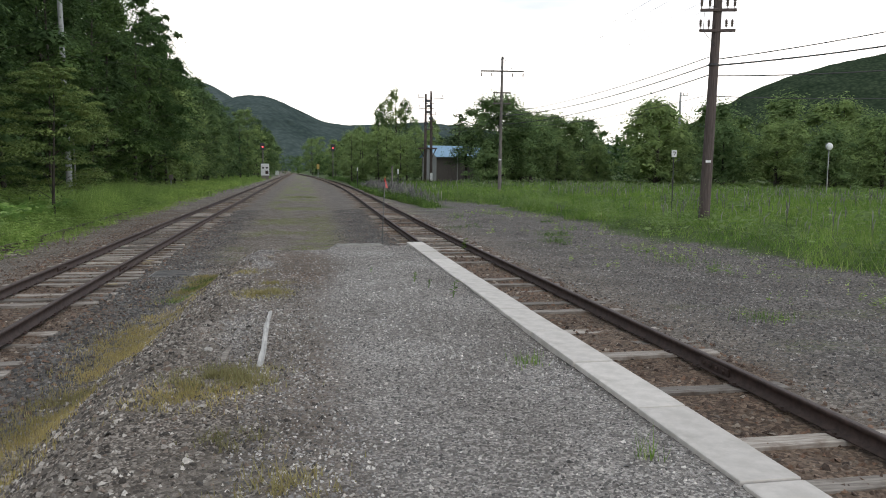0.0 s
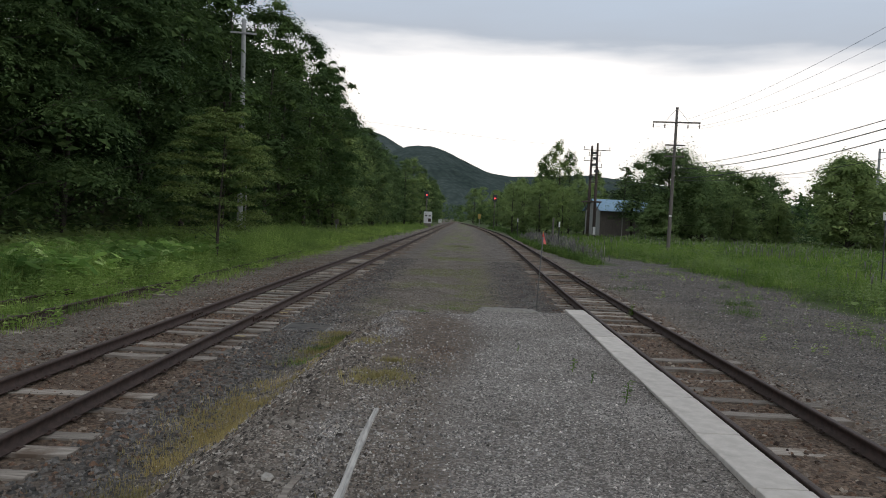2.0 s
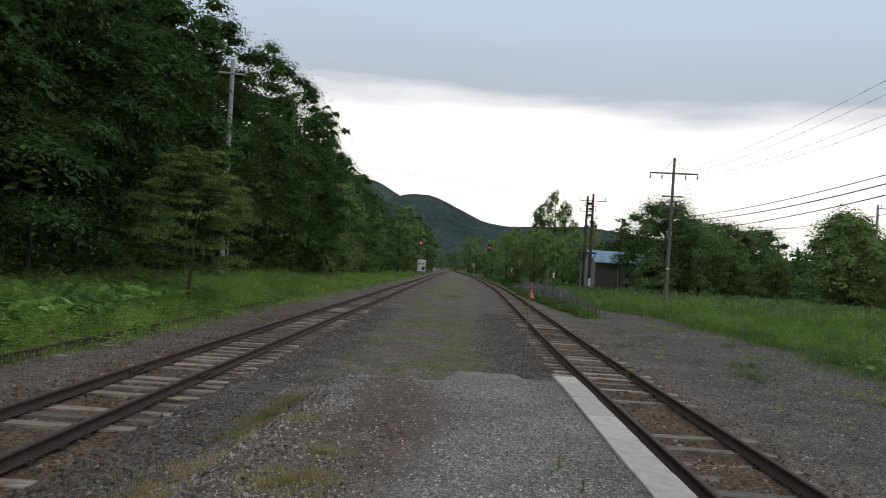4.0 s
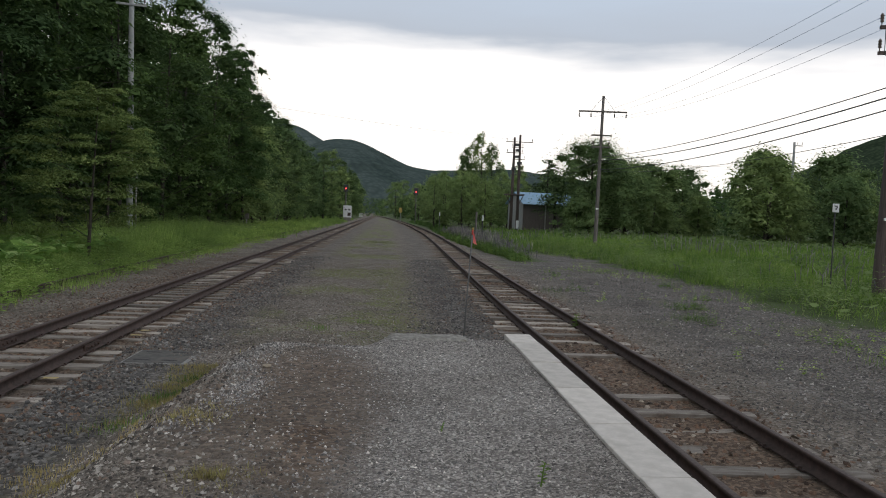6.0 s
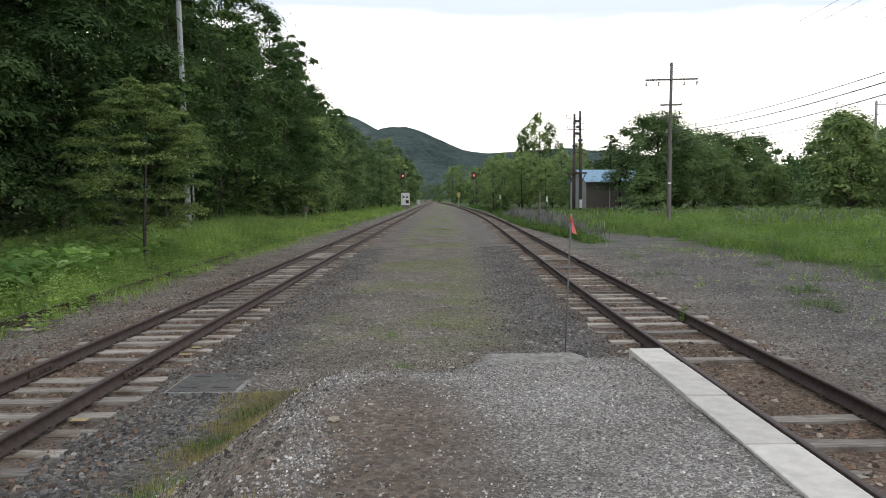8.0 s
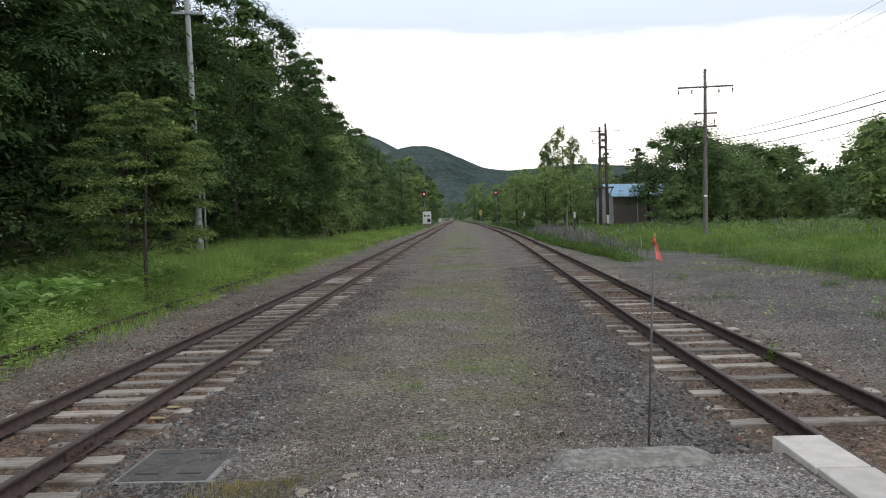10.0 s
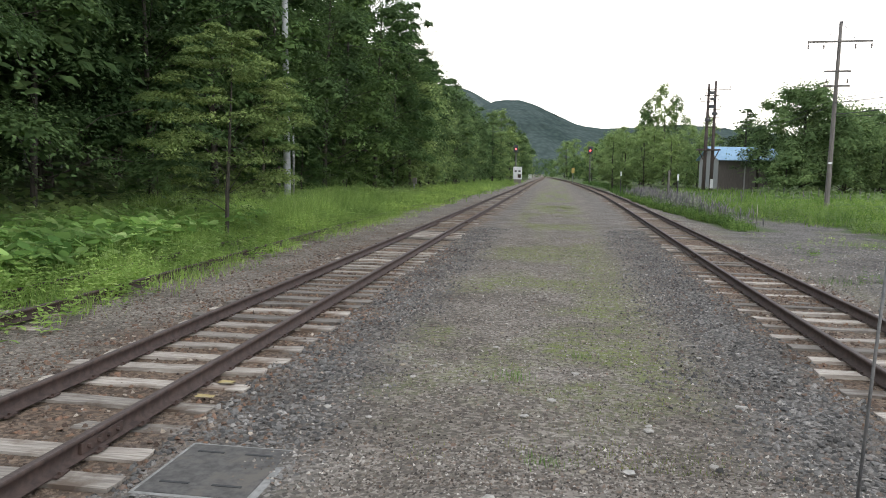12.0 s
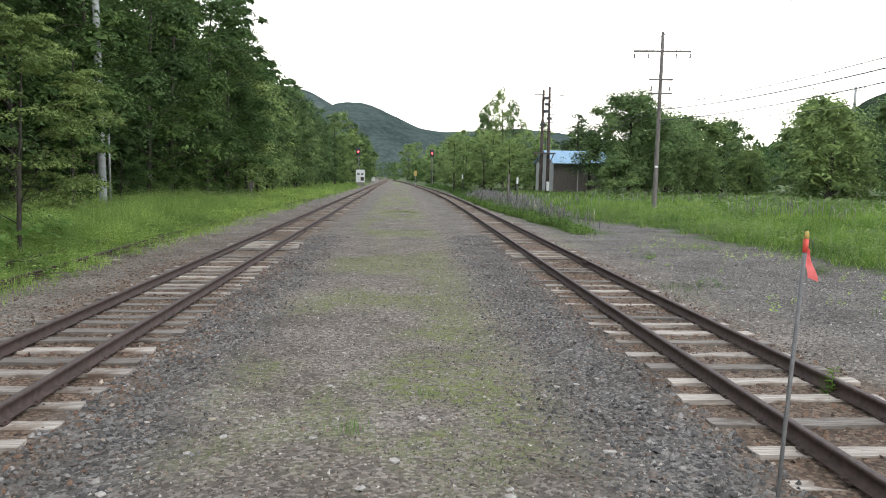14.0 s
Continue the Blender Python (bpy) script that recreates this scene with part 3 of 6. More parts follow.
def fishplate(parent, line, off, y, z):
    s = math.degrees(math.atan(float(line(y + 0.5) - line(y - 0.5))))
    bm = bmesh.new()
    for sx in (-1, 1):
        box(bm, sx * 0.014, sx * 0.04, -0.26, 0.26, 0.025, 0.105, 0.004) if sx > 0 else box(bm, -0.04, -0.014, -0.26, 0.26, 0.025, 0.105, 0.004)
        for k in (-0.18, -0.06, 0.06, 0.18):
            bmesh.ops.create_cone(bm, segments=6, radius1=0.019, radius2=0.017, depth=0.03, cap_ends=True, matrix=Matrix.Translation((sx * 0.05, k, 0.065)) @ Matrix.Rotation(math.pi / 2, 4, 'Y'))
    ob = part("joint_plate", bm, M_RUST, parent, "dark bolted rail joint plate")
    ob.matrix_basis = pose(float(line(y)) + off, y, z, 0, 0, -s)


def build_track(name, label, line, y0, y1, gap, seed, joints, yellow=(), bury=0.1):
    t = thing(name, (0, 0, 0), label, "railway track", "railway tracks", "structure")
    z = 0.028
    for off in (-0.566, 0.566):
        rail_part(t, line, off, y0, y1, z)
    r = random.Random(seed)
    y = y0 + 0.4
    count = 0
    clips = bmesh.new()
    box(clips, -0.09, 0.09, -0.07, 0.07, 0.0, 0.014)
    for sx in (-0.082, 0.082):
        box(clips, sx - 0.012, sx + 0.012, -0.03, -0.005, 0.0, 0.034)
    clip_me = bpy.data.meshes.new("tie_plate")
    clips.to_mesh(clip_me)
    clips.free()
    clip_me.materials.append(M_RUST)
    while y < min(y1, 120) and count < 290:
        s = math.degrees(math.atan(float(line(y + 0.5) - line(y - 0.5))))
        ob = new("sleeper", r.choice(SLEEPERS))
        ob.parent = t
        ob.matrix_basis = pose(float(line(y)) + r.uniform(-0.06, 0.06), y, 0.026 + (r.uniform(-0.018, 0.004) if r.random() > bury + 0.6 * min(1, max(0, (y - 26) / 30)) else r.uniform(-0.06, -0.03)), 0, r.uniform(-0.3, 0.3), -s + r.uniform(-1.5, 1.5) + (180 if r.random() < 0.5 else 0))
        if y < 30:
            for off in (-0.566, 0.566):
                c = new("tie_plate", clip_me)
                c.parent = t
                c.matrix_basis = pose(float(line(y)) + off, y, 0.024, 0, 0, -s)
        count += 1
        y += gap * r.uniform(0.86, 1.16)
    for k, yy in enumerate(joints):
        for off, d in ((-0.566, 0.12), (0.566, 0.0)):
            fishplate(t, line, off, yy + d, z)
    for yy, x in yellow:
        bm = bmesh.new()
        box(bm, -0.075, 0.075, -0.04, 0.04, 0.0, 0.004)
        bmesh.ops.subdivide_edges(bm, edges=bm.edges, cuts=2)
        for v in bm.verts:
            v.co += Vector((rng.uniform(-0.02, 0.02), rng.uniform(-0.015, 0.015), 0))
        ob = part("paint_mark", bm, M_YELLOWWORN, t, "worn yellow paint mark")
        ob.matrix_basis = pose(x, yy, 0.030)
    return t


build_track("railway_track", "rusty rails on weathered wooden sleepers in dark ballast", track_left, -4.0, 330.0, 0.525, 3, (16.95, 41.0), ((18.2, -2.42), (18.66, -2.40), (15.2, -2.5)), bury=0.2)
build_track("railway_track", "rusty rails on weathered sleepers curving beside the platform", track_right, -4.0, 330.0, 0.66, 4, (8.0, 31.0), bury=0.33)


def old_siding():
    t = thing("old_siding", (0, 0, 0), "disused rusty rails half buried in grass", "railway track", "railway tracks", "structure")

    def line(y):
        return np.interp(y, (10, 16, 24, 36, 50, 62, 80), (-6.95, -6.8, -6.65, -6.6, -6.5, -5.9, -4.9))
    for off, z in ((-0.55, 0.03), (0.55, 0.0)):
        rail_part(t, line, off, 12.0, 75.0, z)
    r = random.Random(9)
    for k in range(60):
        y = 14 + k * 0.95
        ob = new("sleeper", r.choice(SLEEPERS))
        ob.parent = t
        ob.matrix_basis = pose(float(line(y)), y, float(height(line(y) + 0.9, y)) + r.uniform(-0.03, 0.015), 0, 0, r.uniform(-2, 2))


old_siding()


M_GREYRIM = surface("grey_rim_concrete", (0.16, 0.155, 0.145), (0.32, 0.31, 0.29), 14, 0.9, 0.004)


def pit_cover():
    t = thing("pit_cover", (-1.67, 16.72, -0.045), "dark grey slotted cover plate set in ballast beside the rails", "cover plate", turn=-2)
    bm = box(bmesh.new(), -0.40, 0.43, -0.45, 0.45, -0.12, 0.044, 0.01)
    part("frame", bm, M_GREYRIM, t, "concrete rim of the cover")
    bm = box(bmesh.new(), -0.37, 0.37, -0.42, 0.42, 0.0, 0.05, 0.008)
    part("plate", bm, M_COVER, t)
    # lifting slots drawn as thin near-black strips on the plate
    for x in (-0.18, 0.18):
        for y in (-0.26, 0.28):
            part("slot", box(bmesh.new(), x - 0.10, x + 0.10, y - 0.012, y + 0.012, 0.045, 0.054), M_GROOVE, t, "dark lifting slot")


pit_cover()


def flag_post():
    t = thing("marker_post", (2.37, 16.52, float(height(2.37, 16.52))), "thin leaning metal stake with a pink cloth flag", "marker post")
    top = Vector((0.075, -0.03, 1.78))
    part("rod", tube(bmesh.new(), [(0, 0, -0.2), tuple(top * 0.5), tuple(top)], [0.0105, 0.010, 0.0095], 10), M_ROD, t, "grey metal rod", True)
    part("tape_band", tube(bmesh.new(), [tuple(top * 0.965), tuple(top * 1.0)], [0.012, 0.012], 10), M_RED, t, "red tape band", True)
    part("cap", tube(bmesh.new(), [tuple(top), tuple(top * 1.012), tuple(top * 1.02)], [0.011, 0.011, 0.007], 10), M_YELLOW, t, "yellow cap", True)
    bm = bmesh.new()
    cols = []
    for i in range(7):
        u = i / 6
        z = top.z * 0.982 - 0.145 * u
        wv = 0.012 * math.sin(5 * u)
        w = 0.01 + 0.045 * u
        cols.append([bm.verts.new((top.x + 0.014 - 0.008 * u + w * k, top.y + wv * (1 + k) + 0.012 * math.sin(3 * k + 4 * u), z - 0.02 * k)) for k in (0, 0.5, 1.0)])
    for a, b in zip(cols, cols[1:]):
        for k in range(2):
            bm.faces.new((a[k], a[k + 1], b[k + 1], b[k]))
    bmesh.ops.solidify(bm, geom=bm.faces[:], thickness=0.003)
    part("flag", bm, M_PINK, t, "salmon pink cloth flag", True)


flag_post()


def timber(x0, y0, x1, y1, width, thick, name, label, seed):
    r = random.Random(seed)
    z0, z1 = float(height(x0, y0)), float(height(x1, y1))
    t = thing(name, (x0, y0, z0), label, "timber")
    n = 14
    bm = bmesh.new()
    rows = []
    for i in range(n):
        u = i / (n - 1)
        c = Vector(((x1 - x0) * u + 0.006 * math.sin(7 * u), (y1 - y0) * u, (z1 - z0) * u))
        w = width * (0.9 + 0.2 * r.random()) * (1.15 - 0.4 * abs(u - 0.35))
        rows.append([bm.verts.new(c + Vector(p)) for p in ((-w / 2, 0, -0.04), (w / 2, 0, -0.04), (w / 2 + r.uniform(-.003, .003), 0, thick * r.uniform(.75, 1)), (-w / 2 + r.uniform(-.003, .003), 0, thick * r.uniform(.75, 1)))])
    for a, b in zip(rows, rows[1:]):
        for k in range(4):
            bm.faces.new((a[k], a[(k + 1) % 4], b[(k + 1) % 4], b[k]))
    bm.faces.new(rows[0][::-1])
    bm.faces.new(rows[-1])
    bmesh.ops.recalc_face_normals(bm, faces=bm.faces)
    part("beam", bm, M_GREYWOOD if thick > 0.02 else M_SLEEPER, t)


M_GREYWOOD = surface("bleached_wood", (0.26, 0.245, 0.23), (0.64, 0.61, 0.57), 9, 0.9, 0.006, stretch=(6, 0.4, 3))
timber(0.166, 6.35, 0.225, 8.3, 0.036, 0.024, "old_timber", "bleached split timber lying flush in the gravel", 1)
timber(-0.10, 6.5, -0.05, 6.95, 0.035, 0.012, "timber_stub", "short broken timber stub in the gravel", 2)


# ---- poles, signals, signs ----
def insulator(parent, at, down=True):
    bm = bmesh.new()
    x, y, z = at
    s = -1 if down else 1
    tube(bm, [(x, y, z), (x, y, z + s * 0.08), (x, y, z + s * 0.10), (x, y, z + s * 0.16), (x, y, z + s * 0.18), (x, y, z + s * 0.24), (x, y, z + s * 0.26), (x, y, z + s * 0.34)],
         [0.012, 0.015, 0.055, 0.03, 0.06, 0.03, 0.06, 0.015], 8)
    bmesh.ops.recalc_face_normals(bm, faces=bm.faces)
    part("insulator", bm, M_PORC, parent, "dark porcelain insulator", True)


def wood_pole(at, lean, h, r0, r1, label, arms, material, group="utility poles", extra=None):
    """arms: (height, half width, half depth, insulator offsets, hanging)."""
    t = thing("utility_pole", at, label, "utility pole", group)
    lx, ly = lean
    part("pole", tube(bmesh.new(), [(0, 0, -0.5)] + [(lx * k / 6 * h, ly * k / 6 * h, h * k / 6) for k in range(7)], [r0] + [r0 + (r1 - r0) * k / 6 for k in range(7)], 12), material, t, "", True)
    for z, w0, w1, ang, offs, hang in arms:
        c, s = math.cos(ang), math.sin(ang)
        bm = bmesh.new()
        box(bm, w0, w1, -0.045 - r1, 0.045 - r1, -0.05, 0.05, 0.01)
        bmesh.ops.transform(bm, matrix=Matrix.Translation((lx * z, ly * z, z)) @ Matrix.Rotation(ang, 4, 'Z'), verts=bm.verts)
        arm = part("crossarm", bm, material, t)
        for o in offs:
            insulator(arm, (lx * z + c * o + s * r1, ly * z + s * o - c * r1, z - 0.05 if hang else z + 0.05), hang)
    return t


near = wood_pole((15.36, 25.85, 0.35), (0.024, 0.0), 9.4, 0.2, 0.13, "tall dark wooden utility pole standing in the meadow",
                 [(8.6, -1.5, 1.5, -0.3, (-1.4, -0.65, 0.65, 1.4), True), (7.35, -0.62, 0.62, -0.3, (-0.58, -0.3, 0.3, 0.55), False), (6.65, -0.62, 0.62, -0.3, (-0.58, -0.3, 0.3, 0.5), False)], M_POLE)
part("tag", box(bmesh.new(), -0.16, 0.04, -0.235, -0.215, 2.05, 2.13, 0.002), M_WHITE, near, "small white tag band")
part("brace", tube(bmesh.new(), [(-0.42, -0.14, 7.3), (-0.42, -0.14, 6.6), (0.06, -0.16, 6.1)], [0.012] * 3, 6), M_DARKSTEEL, near, "thin metal brace")
part("clamp", tube(bmesh.new(), [(0.11, 0, 5.45), (0.112, 0, 5.52)], [0.185, 0.185], 12), M_DARKSTEEL, near, "dark metal clamp")

mid = wood_pole((16.15, 54.1, 0.5), (0.008, 0.0), 9.65, 0.135, 0.085, "brown wooden utility pole beyond the gravel yard",
                [(8.62, -1.55, 1.55, -0.15, (-1.5, -0.75, 0.75, 1.5), True), (7.1, -0.65, 0.65, -0.15, (), False), (6.35, -0.65, 0.65, -0.15, (-0.5, 0.5), False)], M_GREYPOLE)
for sx in (-1, 1):
    part("stay_rod", tube(bmesh.new(), [(0.07 + sx * 0.78, -0.15, 8.66), (0.078, -0.1, 9.6)], [0.012, 0.012], 5), M_DARKSTEEL, mid, "thin stay rod")
part("plate", box(bmesh.new(), -0.13, 0.06, -0.19, -0.17, 2.3, 2.4), M_WHITE, mid, "small pale plate")

far = wood_pole((46.8, 83.1, 0.8), (0.0, 0.0), 10.6, 0.19, 0.12, "grey concrete utility pole among the trees", [(10.2, -0.2, 0.9, 0.0, (0.3, 0.8), False)], M_CONCPOLE)
left_pole = wood_pole((-10.5, 45.4, 0.3), (-0.012, 0.0), 12.2, 0.17, 0.12, "grey concrete pole against the forest edge", [(11.4, -0.7, 0.7, 0.2, (-0.6, 0.6), False)], M_CONCPOLE)
part("conduit", tube(bmesh.new(), [(0.30, -0.02, -0.1), (0.29, -0.02, 2.2), (0.27, -0.02, 3.6)], [0.045, 0.045, 0.045], 8), M_STEEL, left_pole, "pale metal conduit pipe", True)
wood_pole((33.0, 24.0, 0.4), (0.0, 0.0), 11.5, 0.18, 0.12, "wooden utility pole by the meadow", [], M_POLE)


def twin_pole():
    t = thing("twin_pole", (17.72, 88.3, 0.45), "pair of wooden poles with crossarms and a transformer deck", "utility pole", "utility poles")
    for x in (-0.36, 0.36):
        part("pole", tube(bmesh.new(), [(x, 0, -0.4), (x * 0.95, 0, 5), (x * 0.85, 0, 10.4 + 0.3 * (x > 0))], [0.19, 0.16, 0.12], 10), M_POLE, t, "", True)
    for z, a, b in ((9.9, -1.3, 1.75), (9.3, -0.7, 0.7), (8.7, -1.2, 0.7), (8.0, -0.5, 0.9), (7.2, -0.5, 0.8), (6.3, -0.5, 0.6)):
        arm = part("crossarm", box(bmesh.new(), a, b, -0.21, -0.13, z - 0.04, z + 0.04, 0.01), M_POLE, t)
        for o in (a + 0.1, b - 0.1):
            insulator(arm, (o, -0.17, z + 0.06), False)
    deck = part("deck", box(bmesh.new(), -1.1, 0.95, -0.6, 0.6, 4.05, 4.2, 0.02), M_POLE, t, "weathered wooden transformer deck")
    for x in (-1.0, 0.9):
        part("strut", tube(bmesh.new(), [(x, -0.1, 4.05), (x * 0.38, -0.1, 2.9)], [0.05, 0.05], 6), M_POLE, t)
    for x, z in ((-0.1, 9.6), (0.1, 9.0), (0.05, 8.3), (0.3, 7.6), (-0.3, 7.0)):
        part("bracket", box(bmesh.new(), x - 0.25, x + 0.25, -0.35, 0.1, z - 0.16, z + 0.12, 0.03), M_DARKSTEEL, t, "dark switchgear bracket")
    part("guard", box(bmesh.new(), 0.22, 0.5, -0.22, 0.05, 0.4, 1.3, 0.02), M_WHITE, t, "pale guard sleeve")


twin_pole()


def cable(a, b, sag, r=0.012, label="black overhead cable between poles"):
    a, b = Vector(a), Vector(b)
    pts = [a.lerp(b, k / 20) - Vector((0, 0, sag * 4 * (k / 20) * (1 - k / 20))) for k in range(21)]
    ob = part("overhead_cable", tube(bmesh.new(), [tuple(p) for p in pts], [r] * 21, 5), M_WIRE)
    tagged(ob, label, "cable", "overhead cables")


NP, MP = Vector((15.38, 25.85, 0)), Vector((16.2, 54.1, 0))
for z0, z1, s, r in ((6.13, 6.22, 0.33, 0.017), (5.85, 6.0, 0.4, 0.022), (5.5, 5.4, 0.38, 0.02), (4.8, 5.3, 0.4, 0.011)):
    cable((NP.x, NP.y, z0), (MP.x, MP.y, z1), s, r)
for z0, z1, s, r in ((6.0, 9.9, 0.3, 0.02), (5.8, 9.0, 0.35, 0.03), (5.45, 7.25, 0.35, 0.022), (4.75, 5.6, 0.3, 0.016)):
    cable((NP.x, NP.y, z0), (33.0, 24.0, z1), s, r)
for o in (-1.4, -0.65, 0.65, 1.4):
    cable((NP.x + o * 0.95, NP.y - o * 0.3, 8.55), (MP.x + o * 1.07, MP.y - 0.15 * o, 8.75), 0.5, 0.006, "thin high overhead wire between poles")
    cable((NP.x + o * 0.95, NP.y - o * 0.3, 8.55), (33.0 + o * 0.5, 24.0, 11.5), 0.3, 0.006, "thin high overhead wire between poles")
cable((-10.6, 45.4, 7.9), (17.3, 88.3, 10.6), 0.25, 0.008, "thin overhead wire crossing the railway")
for z in (6.2, 5.9):
    cable((MP.x, MP.y, z), (18.4, 88.3, z + 1.2), 0.8, 0.012)
    cable((MP.x, MP.y, z), (46.8, 83.1, z + 3.6), 0.8, 0.012)


def signal(at, lamp_z, cabinet, label):
    t = thing("railway_signal", at, label, "railway signal", "railway signals")
    part("post", tube(bmesh.new(), [(0, 0, -0.3), (0, 0, lamp_z + 0.5)], [0.09, 0.08], 10), M_GREYPOLE, t, "", True)
    head = part("signal_head", box(bmesh.new(), -0.42, 0.42, -0.30, -0.08, lamp_z - 0.62, lamp_z + 0.75, 0.12), M_DARKSTEEL, t, "black signal head")
    bm = bmesh.new()
    bmesh.ops.create_uvsphere(bm, u_segments=14, v_segments=8, radius=0.16, matrix=Matrix.Translation((0, -0.27, lamp_z)) @ Matrix.Diagonal((1, 0.5, 1, 1)))
    part("lamp", bm, M_REDLAMP, head, "glowing red lamp", True)
    bm = bmesh.new()
    tube(bm, [(0, -0.25, lamp_z + 0.35), (0, -0.6, lamp_z + 0.33)], [0.04, 0.16], 10)
    part("visor", bm, M_DARKSTEEL, head)
    part("ladder", box(bmesh.new(), 0.16, 0.20, -0.03, 0.03, 0.4, lamp_z - 0.4), M_STEEL, t)
    if cabinet:
        c = thing("relay_cabinet", (at[0] + 0.35, at[1] - 1.5, at[2] + 0.75), "white metal relay cabinet beside the signal", "cabinet")
        part("body", box(bmesh.new(), -0.7, 0.9, -0.4, 0.4, 0.0, 2.3, 0.03), M_WHITE, c)
        part("plinth", box(bmesh.new(), -0.6, 0.8, -0.35, 0.35, -1.0, 0.0, 0.03), M_OLDCONC, c, "stained concrete plinth")
        part("door", box(bmesh.new(), -0.62, 0.08, -0.43, -0.40, 0.25, 2.1, 0.01), M_WHITE, c)
        part("door", box(bmesh.new(), 0.12, 0.82, -0.43, -0.40, 0.25, 2.1, 0.01), M_WHITE, c)
        for x0 in (-0.45, 0.25):
            part("vent", box(bmesh.new(), x0, x0 + 0.4, -0.45, -0.43, 1.35, 1.65), M_DARKSTEEL, c, "dark vent louvre")
        part("rust_panel", box(bmesh.new(), 0.15, 0.75, -0.445, -0.43, 0.3, 0.95, 0.004), M_RUST, c, "rust-stained lower door panel")


signal((-2.1, 155.0, 0.0), 6.35, True, "red-lit railway signal on a grey post by the curve")
signal((11.6, 155.0, 0.3), 6.0, False, "red-lit railway signal before the thicket")


def white_post(x, y, h, label):
    z = float(height(x, y))
    t = thing("distance_post", (x, y, z), label, "marker post", "white marker posts")
    part("stem", tube(bmesh.new(), [(0, 0, -0.2), (0, 0, h - 0.42)], [0.04, 0.04], 8), M_DARKSTEEL, t, "dark lower stem")
    part("head", tube(bmesh.new(), [(0, 0, h - 0.42), (0, 0, h - 0.04), (0, 0, h)], [0.065, 0.065, 0.04], 8), M_WHITE, t, "white painted head")


white_post(10.3, 64.0, 2.05, "white-topped marker post among lupins")
white_post(9.65, 90.0, 2.3, "white-topped marker post beside the curved track")
t = thing("wooden_stake", (10.4, 68.0, float(height(10.4, 68.0))), "weathered grey wooden stake among lupins", "stake")
part("stake", tube(bmesh.new(), [(0, 0, -0.2), (0.02, 0, 2.3)], [0.09, 0.08], 7), M_GREYPOLE, t)


def plate_sign():
    z = float(height(15.0, 27.5))
    t = thing("plate_sign", (15.0, 27.5, z), "small white plate sign on a thin dark post", "sign")
    part("post", tube(bmesh.new(), [(0, 0, -0.2), (0, 0, 2.55 - z + 0.1)], [0.022, 0.018], 8), M_DARKSTEEL, t)
    p = part("plate", box(bmesh.new(), -0.105, 0.105, -0.03, -0.018, 2.62 - z, 2.88 - z, 0.004), M_WHITE, t, "white enamel plate")
    for a in ((-0.05, 0.05, 2.79, 2.82), (0.02, 0.05, 2.74, 2.79), (-0.012, 0.02, 2.69, 2.74)):
        part("mark", box(bmesh.new(), a[0], a[1], -0.036, -0.030, a[2] - z, a[3] - z), M_DARKSTEEL, p)


plate_sign()


def round_mirror():
    x, y = 40.6, 50.5
    z = float(height(x, y))
    t = thing("round_lamp", (x, y, z), "white round fixture on a thin post before the trees", "lamp")
    part("post", tube(bmesh.new(), [(0, 0, -0.2), (0, 0, 3.4)], [0.04, 0.035], 8), M_STEEL, t)
    bm = bmesh.new()
    bmesh.ops.create_uvsphere(bm, u_segments=16, v_segments=10, radius=0.27, matrix=Matrix.Translation((0, -0.05, 3.6)) @ Matrix.Diagonal((1, 0.5, 1, 1)))
    part("disc", bm, M_WHITE, t, "white domed disc", True)
    part("rim", tube(bmesh.new(), [(0, 0.0, 3.6), (0, 0.05, 3.6)], [0.29, 0.29], 16), M_STEEL, t)


round_mirror()


def line_marker():
    t = thing("line_marker", (9.9, 178.0, 0.2), "yellow square line marker on a post", "sign")
    part("post", tube(bmesh.new(), [(0, 0, -0.2), (0, 0, 2.6)], [0.07, 0.07], 8), M_STEEL, t)
    part("plate", box(bmesh.new(), -0.3, 0.3, -0.1, -0.06, 1.9, 3.0, 0.02), M_YELLOW, t, "yellow plate")
    for x, y in ((0.9, 262),):
        c = thing("far_cabinet", (x, y, 0.1), "small white equipment box beside the far points", "cabinet", "far white boxes")
        part("body", box(bmesh.new(), -0.6, 0.6, -0.4, 0.4, 0, 1.3, 0.05), M_WHITE, c)
        part("lid", box(bmesh.new(), -0.68, 0.68, -0.48, 0.48, 1.3, 1.4, 0.03), M_STEEL, c)
    s = thing("equipment_stand", (-9.0, 74.0, float(height(-9.0, 74.0))), "small pale equipment box on a post at the forest edge", "cabinet")
    part("post", tube(bmesh.new(), [(0, 0, -0.2), (0, 0, 1.0)], [0.06, 0.06], 8), M_STEEL, s)
    part("box", box(bmesh.new(), -0.16, 0.2, -0.15, 0.15, 0.8, 1.3, 0.03), M_GREYPOLE, s)


line_marker()


